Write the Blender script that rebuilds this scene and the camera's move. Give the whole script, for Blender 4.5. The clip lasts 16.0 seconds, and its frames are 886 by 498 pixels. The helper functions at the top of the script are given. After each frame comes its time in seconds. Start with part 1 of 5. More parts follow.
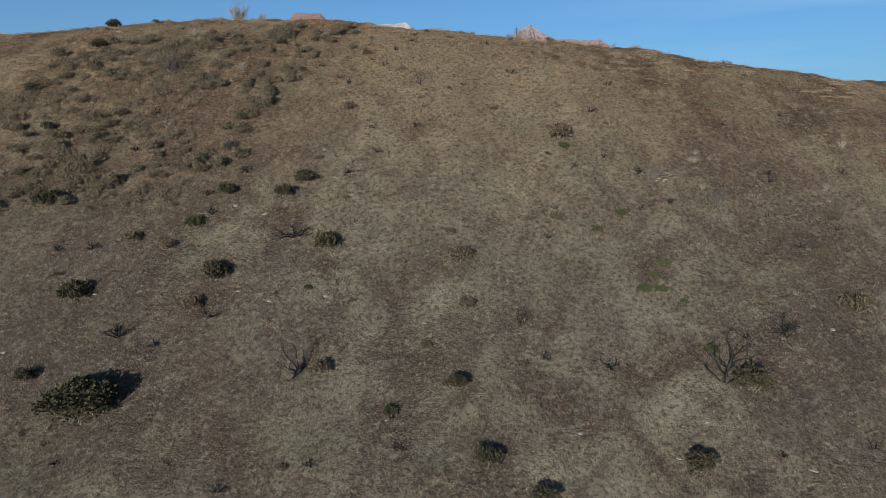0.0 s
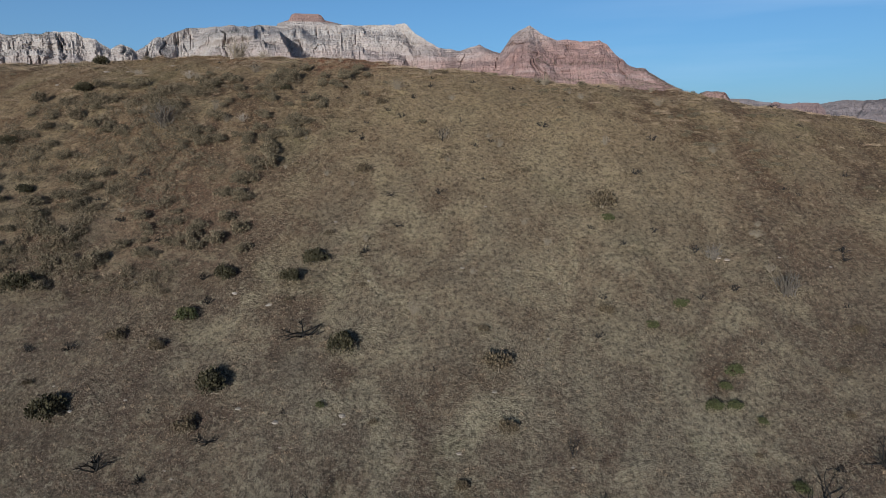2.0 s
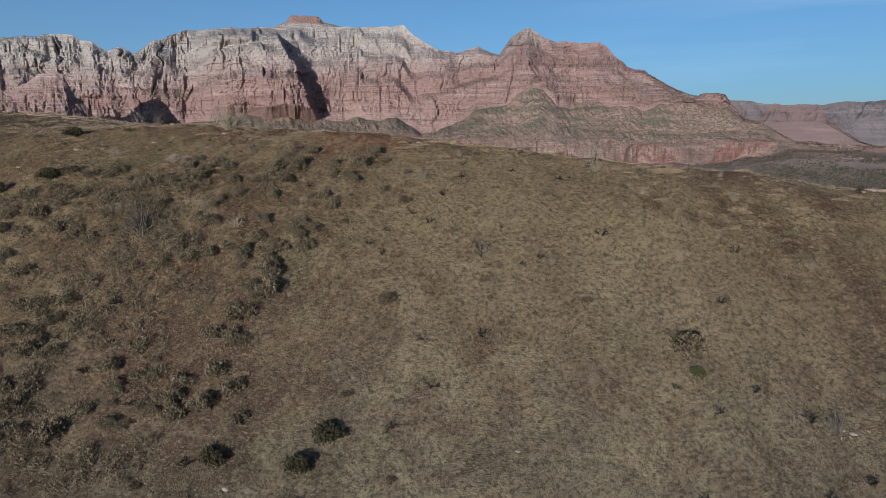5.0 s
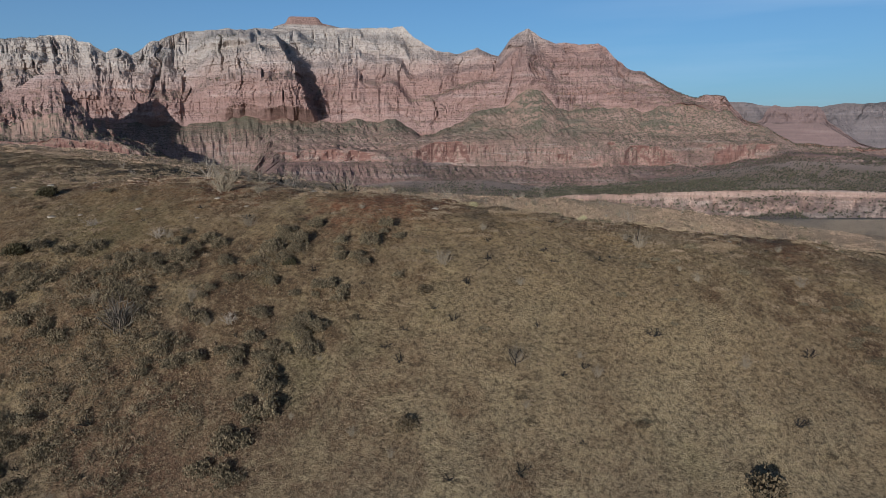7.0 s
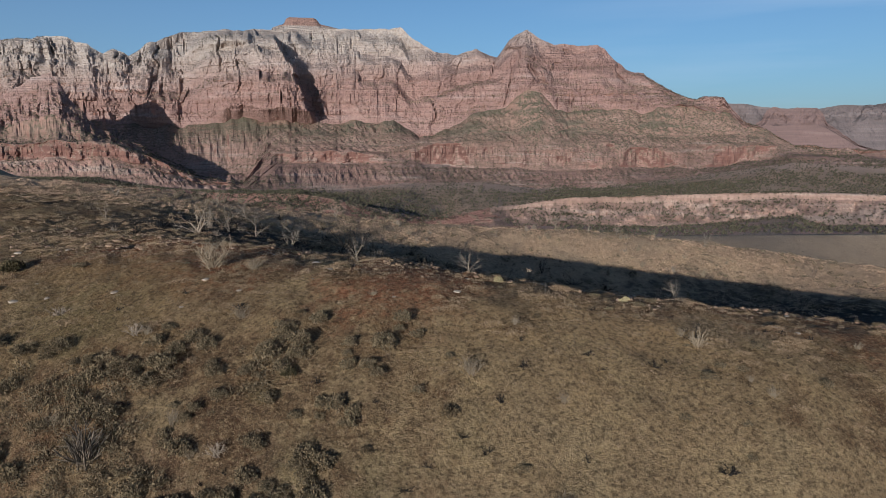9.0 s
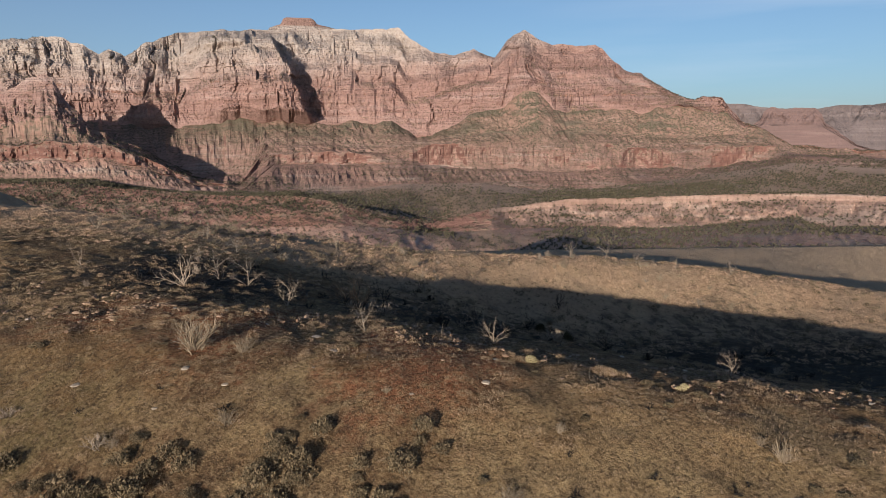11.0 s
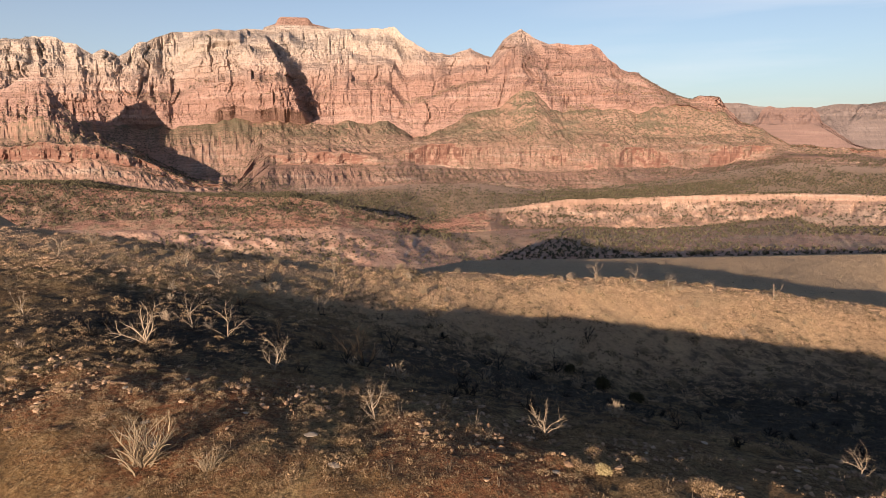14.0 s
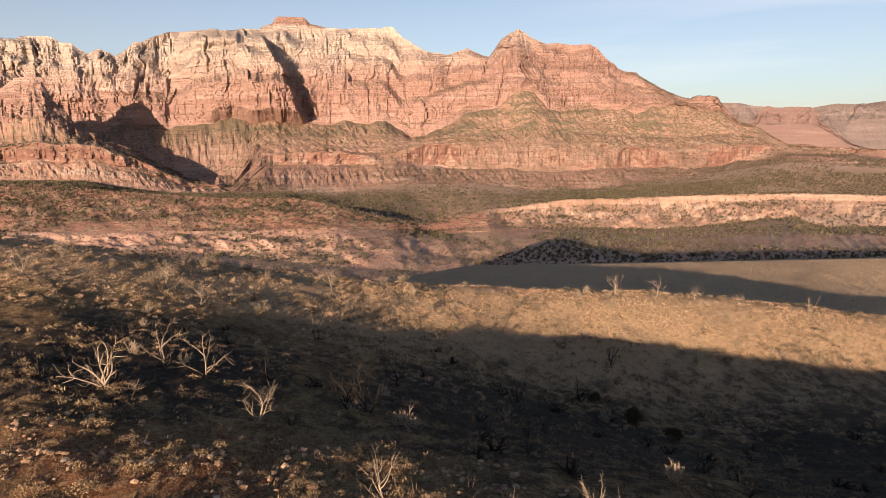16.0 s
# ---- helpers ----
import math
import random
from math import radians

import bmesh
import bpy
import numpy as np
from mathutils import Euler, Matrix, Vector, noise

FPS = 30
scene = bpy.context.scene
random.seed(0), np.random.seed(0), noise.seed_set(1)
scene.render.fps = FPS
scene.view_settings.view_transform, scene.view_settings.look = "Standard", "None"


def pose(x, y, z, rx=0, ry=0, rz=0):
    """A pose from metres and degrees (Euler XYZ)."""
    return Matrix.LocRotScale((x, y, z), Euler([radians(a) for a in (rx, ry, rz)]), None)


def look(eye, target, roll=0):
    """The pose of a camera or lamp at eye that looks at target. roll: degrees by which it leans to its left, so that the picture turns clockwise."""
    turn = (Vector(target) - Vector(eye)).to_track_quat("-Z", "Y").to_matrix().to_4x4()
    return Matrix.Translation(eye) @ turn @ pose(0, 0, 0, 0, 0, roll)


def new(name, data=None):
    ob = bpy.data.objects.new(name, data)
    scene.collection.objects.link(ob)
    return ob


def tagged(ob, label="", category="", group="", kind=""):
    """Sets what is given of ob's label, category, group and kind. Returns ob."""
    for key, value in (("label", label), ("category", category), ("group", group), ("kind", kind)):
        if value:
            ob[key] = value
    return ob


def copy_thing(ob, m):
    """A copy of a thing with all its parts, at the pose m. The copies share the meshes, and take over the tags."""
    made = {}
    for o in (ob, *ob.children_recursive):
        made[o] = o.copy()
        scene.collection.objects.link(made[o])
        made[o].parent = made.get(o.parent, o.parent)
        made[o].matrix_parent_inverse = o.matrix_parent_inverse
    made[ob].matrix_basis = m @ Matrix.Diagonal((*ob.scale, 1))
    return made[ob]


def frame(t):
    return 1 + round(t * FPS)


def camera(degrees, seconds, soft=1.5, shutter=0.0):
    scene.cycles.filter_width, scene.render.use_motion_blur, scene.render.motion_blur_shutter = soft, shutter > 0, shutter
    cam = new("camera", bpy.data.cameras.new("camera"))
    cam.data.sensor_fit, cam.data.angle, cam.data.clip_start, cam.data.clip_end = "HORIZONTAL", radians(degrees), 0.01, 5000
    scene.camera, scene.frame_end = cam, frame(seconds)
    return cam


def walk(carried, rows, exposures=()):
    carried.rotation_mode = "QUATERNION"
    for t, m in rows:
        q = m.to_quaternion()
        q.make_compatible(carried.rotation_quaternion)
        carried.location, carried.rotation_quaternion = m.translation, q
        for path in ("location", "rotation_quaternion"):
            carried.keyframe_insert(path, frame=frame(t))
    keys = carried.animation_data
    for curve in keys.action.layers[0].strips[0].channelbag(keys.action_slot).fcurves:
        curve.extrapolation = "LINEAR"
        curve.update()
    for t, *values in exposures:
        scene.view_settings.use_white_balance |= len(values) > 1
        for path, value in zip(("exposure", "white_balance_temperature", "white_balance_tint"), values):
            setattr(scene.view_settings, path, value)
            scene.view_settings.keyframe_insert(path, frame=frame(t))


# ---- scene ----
# ---- camera and its walk ----
cam = camera(67.0, 16.0, soft=0.65)
PATH = [
    (0.0, pose(0.00, 0.00, 0.00, 81.07, -0.12, 0.00)),
    (1.0, pose(-1.71, 6.08, 4.17, 81.08, -0.11, -0.03)),
    (2.0, pose(-3.43, 12.30, 8.37, 81.06, -0.11, -0.09)),
    (3.0, pose(-5.08, 18.52, 12.53, 81.06, -0.04, -0.15)),
    (4.0, pose(-6.46, 24.77, 16.68, 81.06, -0.01, -0.19)),
    (5.2, pose(-8.10, 32.00, 21.68, 81.08, 0.00, -0.25)),
    (6.5, pose(-9.87, 39.72, 27.05, 81.09, -0.02, -0.32)),
    (7.5, pose(-11.06, 45.97, 31.10, 81.10, -0.04, -0.39)),
    (8.5, pose(-12.41, 52.28, 35.08, 81.10, -0.05, -0.46)),
    (9.2, pose(-13.35, 56.69, 37.66, 81.11, -0.06, -0.53)),
    (10.2, pose(-14.60, 63.15, 40.75, 81.09, -0.02, -0.64)),
    (11.3, pose(-15.89, 70.35, 43.15, 81.06, 0.02, -0.76)),
    (12.0, pose(-16.62, 74.76, 43.97, 81.03, 0.03, -0.85)),
    (13.0, pose(-17.65, 81.05, 44.69, 81.02, 0.06, -0.97)),
    (14.0, pose(-18.58, 87.29, 45.06, 81.03, 0.12, -1.07)),
    (15.0, pose(-19.42, 93.59, 45.30, 81.04, 0.14, -1.18)),
    (16.0, pose(-20.30, 100.00, 45.45, 81.03, 0.16, -1.30)),
]
EXPOSURES = [(0.0, 0.3, 4850, -6), (4.0, 0.22, 4900, -5), (7.0, 0.17, 5000, -5), (9.2, 0.25, 5300, -2), (11.3, 0.58, 6100, 3), (12.5, 0.83, 6750, 7), (16.0, 1.15, 8100, 15)]
walk(cam, PATH, EXPOSURES)

# ---- sky and sun: low sun behind the camera, a little to its left ----
SUN_TURN, SUN_UP = radians(20.0), radians(8.5)
world = bpy.data.worlds.new("sky")
scene.world = world
world.use_nodes = True
wt = world.node_tree
wt.nodes.clear()
sky = wt.nodes.new("ShaderNodeTexSky")
sky.sky_type, sky.sun_disc = "NISHITA", False
sky.sun_elevation, sky.sun_rotation = SUN_UP, math.pi + SUN_TURN
sky.altitude, sky.air_density, sky.dust_density, sky.ozone_density = 1300, 1.1, 3.0, 3.6
back = wt.nodes.new("ShaderNodeBackground")
back.inputs["Strength"].default_value = 0.076
wout = wt.nodes.new("ShaderNodeOutputWorld")
# pale haze low over the horizon
where = wt.nodes.new("ShaderNodeTexCoord")
axes = wt.nodes.new("ShaderNodeSeparateXYZ")
wt.links.new(where.outputs["Generated"], axes.inputs[0])
low_sky = wt.nodes.new("ShaderNodeMapRange")
low_sky.interpolation_type = "SMOOTHSTEP"
wt.links.new(axes.outputs[2], low_sky.inputs[0])
low_sky.inputs[1].default_value, low_sky.inputs[2].default_value = 0.55, 0.0
haze = wt.nodes.new("ShaderNodeMix")
haze.data_type, haze.blend_type = "RGBA", "ADD"
haze.inputs[7].default_value = (1.55, 1.38, 1.7, 1)
wt.links.new(low_sky.outputs[0], haze.inputs[0])
wt.links.new(sky.outputs[0], haze.inputs[6])
# faint high cloud, low in the east
stretch = wt.nodes.new("ShaderNodeVectorMath")
stretch.operation = "MULTIPLY"
stretch.inputs[1].default_value = (1.6, 1.6, 16.0)
wt.links.new(where.outputs["Generated"], stretch.inputs[0])
wisps = wt.nodes.new("ShaderNodeTexNoise")
wisps.inputs["Scale"].default_value, wisps.inputs["Detail"].default_value = 1.3, 5.0
wt.links.new(stretch.outputs[0], wisps.inputs["Vector"])
veil = wt.nodes.new("ShaderNodeMapRange")
veil.inputs[1].default_value, veil.inputs[2].default_value, veil.inputs[4].default_value = 0.45, 0.75, 0.38
wt.links.new(wisps.outputs[0], veil.inputs[0])
east = wt.nodes.new("ShaderNodeMapRange")
east.inputs[1].default_value, east.inputs[2].default_value = 0.05, 0.6
wt.links.new(axes.outputs[0], east.inputs[0])
spread = wt.nodes.new("ShaderNodeMath")
spread.operation = "MULTIPLY"
wt.links.new(veil.outputs[0], spread.inputs[0])
wt.links.new(east.outputs[0], spread.inputs[1])
cloud = wt.nodes.new("ShaderNodeMix")
cloud.data_type = "RGBA"
cloud.inputs[7].default_value = (7.2, 7.2, 8.0, 1)
wt.links.new(spread.outputs[0], cloud.inputs[0])
wt.links.new(haze.outputs[2], cloud.inputs[6])
wt.links.new(cloud.outputs[2], back.inputs[0])
wt.links.new(back.outputs[0], wout.inputs[0])

lamp = bpy.data.lights.new("sun", "SUN")
lamp.energy, lamp.angle, lamp.color = 5.0, radians(0.55), (1.0, 0.83, 0.69)
sun = new("sun", lamp)
way = Vector((math.sin(SUN_TURN) * math.cos(SUN_UP), math.cos(SUN_TURN) * math.cos(SUN_UP), -math.sin(SUN_UP)))
sun.matrix_world = look((-60, -160, 120), Vector((-60, -160, 120)) + way)


# ---- materials ----
class Mat:
    """A small builder of node materials."""

    def __init__(self, name, rough=0.9):
        self.m = bpy.data.materials.new(name)
        self.m.use_nodes = True
        self.t = self.m.node_tree
        self.t.nodes.clear()
        self.out = self.t.nodes.new("ShaderNodeOutputMaterial")
        self.b = self.t.nodes.new("ShaderNodeBsdfPrincipled")
        self.b.inputs["Roughness"].default_value = rough
        self.b.inputs["Specular IOR Level"].default_value = 0.15
        self.t.links.new(self.b.outputs[0], self.out.inputs[0])

    def put(self, socket, value):
        if isinstance(value, bpy.types.NodeSocket):
            self.t.links.new(value, socket)
        elif isinstance(value, tuple) and len(value) == 3 and socket.type == "RGBA":
            socket.default_value = (*value, 1)
        else:
            socket.default_value = value

    def position(self, sx=1.0, sy=1.0, sz=1.0):
        g = self.t.nodes.new("ShaderNodeNewGeometry")
        n = self.t.nodes.new("ShaderNodeVectorMath")
        n.operation = "MULTIPLY"
        self.t.links.new(g.outputs["Position"], n.inputs[0])
        n.inputs[1].default_value = (sx, sy, sz)
        return n.outputs[0]

    def split(self, vector):
        n = self.t.nodes.new("ShaderNodeSeparateXYZ")
        self.t.links.new(vector, n.inputs[0])
        return n.outputs

    def steep(self):
        g = self.t.nodes.new("ShaderNodeNewGeometry")
        return self.split(g.outputs["Normal"])[2]

    def noise(self, vector, scale, detail=4.0, rough=0.55, warp=0.0):
        n = self.t.nodes.new("ShaderNodeTexNoise")
        self.t.links.new(vector, n.inputs["Vector"])
        n.inputs["Scale"].default_value, n.inputs["Detail"].default_value = scale, detail
        n.inputs["Roughness"].default_value, n.inputs["Distortion"].default_value = rough, warp
        return n.outputs[0]

    def cells(self, vector, scale):
        n = self.t.nodes.new("ShaderNodeTexVoronoi")
        self.t.links.new(vector, n.inputs["Vector"])
        n.inputs["Scale"].default_value = scale
        return n.outputs["Distance"]

    def math(self, op, a, b=0.0, c=0.0):
        n = self.t.nodes.new("ShaderNodeMath")
        n.operation = op
        for k, v in enumerate((a, b, c)):
            self.put(n.inputs[k], v)
        return n.outputs[0]

    def rise(self, value, lo, hi):
        n = self.t.nodes.new("ShaderNodeMapRange")
        n.interpolation_type = "SMOOTHSTEP"
        self.put(n.inputs[0], value)
        n.inputs[1].default_value, n.inputs[2].default_value = lo, hi
        return n.outputs[0]

    def ramp(self, value, stops):
        n = self.t.nodes.new("ShaderNodeValToRGB")
        self.put(n.inputs[0], value)
        e = n.color_ramp.elements
        while len(e) < len(stops):
            e.new(0.5)
        for k, (p, c) in enumerate(stops):
            e[k].position, e[k].color = p, (*c, 1)
        return n.outputs[0]

    def mix(self, f, a, b, kind="MIX"):
        n = self.t.nodes.new("ShaderNodeMix")
        n.data_type, n.blend_type = "RGBA", kind
        self.put(n.inputs[0], f)
        self.put(n.inputs[6], a)
        self.put(n.inputs[7], b)
        return n.outputs[2]

    def rand(self):
        return self.t.nodes.new("ShaderNodeObjectInfo").outputs["Random"]

    def island(self):
        return self.t.nodes.new("ShaderNodeNewGeometry").outputs["Random Per Island"]

    def bump(self, height, strength=0.5, distance=0.1):
        n = self.t.nodes.new("ShaderNodeBump")
        n.inputs["Strength"].default_value, n.inputs["Distance"].default_value = strength, distance
        self.t.links.new(height, n.inputs["Height"])
        self.t.links.new(n.outputs[0], self.b.inputs["Normal"])

    def colour(self, c):
        self.put(self.b.inputs["Base Color"], c)
        return self.m


def mat_hill():
    """Dry grass and bare soil of the burnt hill."""
    k = Mat("dry_grass_hill", 0.95)
    p = k.position()
    big = k.noise(p, 0.035, 3, 0.5, 0.6)
    mid = k.noise(p, 0.3, 4, 0.65)
    blotch = k.noise(k.position(1.0, 0.8, 0.8), 0.13, 6, 0.68, 0.7)
    fine = k.noise(p, 2.2, 5, 0.75)
    grain = k.noise(p, 4.6, 4, 0.85)
    c = k.ramp(blotch, [(0.39, (0.108, 0.066, 0.042)), (0.49, (0.22, 0.158, 0.102)), (0.6, (0.36, 0.287, 0.183))])
    c = k.mix(k.rise(mid, 0.56, 0.36), c, k.mix(0.45, c, (0.12, 0.08, 0.055)))
    c = k.mix(k.math("MULTIPLY", k.rise(big, 0.52, 0.66), 0.4), c, (0.185, 0.115, 0.074))
    x, y, z = k.split(p)

    def patch(cx, cy, r):
        d = k.math("ADD", k.math("POWER", k.math("SUBTRACT", x, cx), 2.0), k.math("POWER", k.math("SUBTRACT", y, cy), 2.0))
        return k.rise(k.math("ADD", k.math("SQRT", d), k.math("MULTIPLY", k.math("SUBTRACT", mid, 0.5), r * 2.0)), r * 1.15, r * 0.5)

    stain = k.noise(k.position(1.0, 0.6, 0.6), 0.028, 4, 0.6, 0.8)
    c = k.mix(k.math("MULTIPLY", k.rise(stain, 0.54, 0.38), 0.3), c, k.mix(0.65, c, (0.05, 0.035, 0.03)))
    bare = k.math("MAXIMUM", k.math("MAXIMUM", patch(-44, 139, 16.0), patch(-18, 131, 12.0)), k.math("MULTIPLY", k.math("MAXIMUM", patch(28, 128, 12.0), patch(6, 127, 9.0)), 0.4))
    bare = k.math("MAXIMUM", bare, k.math("MULTIPLY", k.math("MAXIMUM", patch(-36, 95, 11.0), patch(-55, 66, 9.0)), 0.3))
    c = k.mix(k.math("MULTIPLY", bare, 0.8), c, (0.27, 0.112, 0.07))
    green = k.math("MAXIMUM", k.rise(k.noise(p, 0.06, 4, 0.6, 0.4), 0.56, 0.7), patch(-50, 127, 11.0))
    c = k.mix(k.math("MULTIPLY", green, 0.5), c, (0.185, 0.175, 0.095))
    grey = k.noise(k.position(1, 1, 0.5), 0.09, 3, 0.6)
    c = k.mix(k.math("MULTIPLY", k.rise(grey, 0.5, 0.7), 0.6), c, (0.225, 0.18, 0.125))
    # darker brown patches low on both sides of the slope
    brown_patches = k.math("MAXIMUM", k.math("MULTIPLY", patch(42, 60, 15.0), 0.5), patch(-40, 57, 15.0))
    c = k.mix(k.math("MULTIPLY", brown_patches, 0.5), c, (0.1, 0.066, 0.045))
    c = k.mix(k.math("MULTIPLY", k.math("MAXIMUM", k.math("MAXIMUM", patch(2, 112, 20.0), patch(18, 98, 15.0)), k.math("MULTIPLY", patch(2, 82, 14.0), 0.3)), 0.5), c, (0.4, 0.315, 0.2))
    soil = k.math("MAXIMUM", k.math("MAXIMUM", patch(38, 71, 15.0), patch(-34, 97, 14.0)), k.math("MAXIMUM", patch(-38, 72, 14.0), patch(-22, 66, 9.0)))
    c = k.mix(k.math("MULTIPLY", soil, 0.45), c, (0.12, 0.08, 0.055))
    c = k.mix(k.math("MULTIPLY", patch(46, 84, 13.0), 0.25), c, (0.13, 0.085, 0.058))
    # scorched gully soil, painted near black so the gully's shade looks deeper too
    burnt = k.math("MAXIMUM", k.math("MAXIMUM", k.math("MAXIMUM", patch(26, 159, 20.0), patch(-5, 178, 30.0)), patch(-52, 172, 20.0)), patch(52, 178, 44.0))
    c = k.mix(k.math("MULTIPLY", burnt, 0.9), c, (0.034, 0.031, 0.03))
    c = k.mix(k.math("MULTIPLY", patch(-46, 74, 17.0), 0.5), c, (0.12, 0.08, 0.056))
    tuft = k.noise(k.position(1.0, 1.0, 0.7), 1.25, 5, 0.82)
    c = k.mix(k.math("MULTIPLY", k.rise(tuft, 0.5, 0.64), 0.5), c, (0.4, 0.325, 0.215))
    c = k.mix(k.rise(fine, 0.38, 0.56), k.mix(0.72, c, (0.05, 0.036, 0.026)), c)
    c = k.mix(k.math("MULTIPLY", k.rise(grain, 0.5, 0.7), 0.6), c, (0.42, 0.345, 0.235))
    c = k.mix(k.math("MULTIPLY", k.rise(grain, 0.46, 0.3), 0.75), c, (0.05, 0.045, 0.034))
    # redder soil and yellower grass on the hilltop, pale straw on the next ridge
    top = k.rise(k.math("ADD", y, k.math("MULTIPLY", mid, 20.0)), 72, 136)
    c = k.mix(k.math("MULTIPLY", top, 0.8), c, k.mix(1.0, c, (1.16, 0.97, 0.72), "MULTIPLY"))
    straw = k.rise(k.math("ADD", y, k.math("MULTIPLY", mid, 24.0)), 205, 222)
    c = k.mix(k.math("MULTIPLY", straw, 0.5), c, (0.66, 0.46, 0.31))
    far = k.rise(k.math("ADD", y, k.math("MULTIPLY", mid, 40.0)), 300, 350)
    c = k.mix(k.math("MULTIPLY", far, 0.6), c, (0.4, 0.29, 0.2))
    lump = k.noise(p, 0.95, 5, 0.8)
    c = k.mix(k.math("MULTIPLY", k.rise(lump, 0.47, 0.36), k.math("MULTIPLY", k.math("MULTIPLY", k.math("MAXIMUM", top, 0.22), k.rise(k.noise(p, 0.11, 3, 0.6), 0.36, 0.6)), 0.6)), c, (0.07, 0.045, 0.03))
    c = k.mix(k.math("MULTIPLY", k.rise(lump, 0.54, 0.66), k.math("MULTIPLY", top, 0.45)), c, (0.5, 0.35, 0.2))
    # the same patches again, darkening the shaded gully over tufts and grain
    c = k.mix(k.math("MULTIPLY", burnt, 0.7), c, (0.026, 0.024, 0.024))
    k.bump(k.math("ADD", k.math("ADD", k.math("ADD", fine, grain), lump), tuft), 1.0, 0.42)
    return k.colour(c)


def mat_valley():
    """Red benches and scrub flats below the hill."""
    k = Mat("red_bench_soil", 0.95)
    p = k.position()
    big = k.noise(p, 0.0035, 4, 0.6, 0.5)
    mid = k.noise(p, 0.03, 5, 0.65)
    beds = k.noise(k.position(0.002, 0.002, 0.05), 1.0, 4, 0.6)
    c = k.ramp(mid, [(0.3, (0.37, 0.2, 0.15)), (0.55, (0.46, 0.28, 0.215)), (0.75, (0.54, 0.385, 0.31))])
    c = k.mix(k.math("MULTIPLY", k.rise(big, 0.46, 0.62), 0.55), c, (0.35, 0.25, 0.165))
    c = k.mix(k.math("MULTIPLY", k.rise(beds, 0.58, 0.68), 0.4), c, (0.46, 0.35, 0.26))
    steep = k.rise(k.steep(), 0.95, 0.84)
    c = k.mix(k.math("MULTIPLY", steep, 0.85), c, k.ramp(k.noise(k.position(0.004, 0.004, 0.06), 1.0, 3), [(0.4, (0.4, 0.262, 0.212)), (0.58, (0.47, 0.325, 0.27)), (0.68, (0.52, 0.41, 0.345))]))
    # nearer floor coloured darker to deepen the hill's shadow on it
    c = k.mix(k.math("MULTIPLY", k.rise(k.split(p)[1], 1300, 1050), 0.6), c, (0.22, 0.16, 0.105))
    flat = k.rise(k.math("ADD", k.split(p)[1], k.math("MULTIPLY", big, 300.0)), 2350, 2550)
    c = k.mix(k.math("MULTIPLY", flat, 0.6), c, (0.27, 0.2, 0.135))
    bare = k.rise(k.math("ADD", k.split(p)[1], k.math("MULTIPLY", big, 500.0)), 3080, 3230)
    c = k.mix(k.math("MULTIPLY", bare, 0.7), c, (0.42, 0.29, 0.23))
    scrub = k.rise(k.cells(p, 0.12), 0.42, 0.22)
    where = k.rise(k.noise(p, 0.006, 3), 0.34, 0.56)
    c = k.mix(k.math("MULTIPLY", k.math("MULTIPLY", scrub, where), 0.55), c, (0.085, 0.08, 0.045))
    k.bump(k.math("ADD", mid, scrub), 0.7, 2.5)
    return k.colour(c)


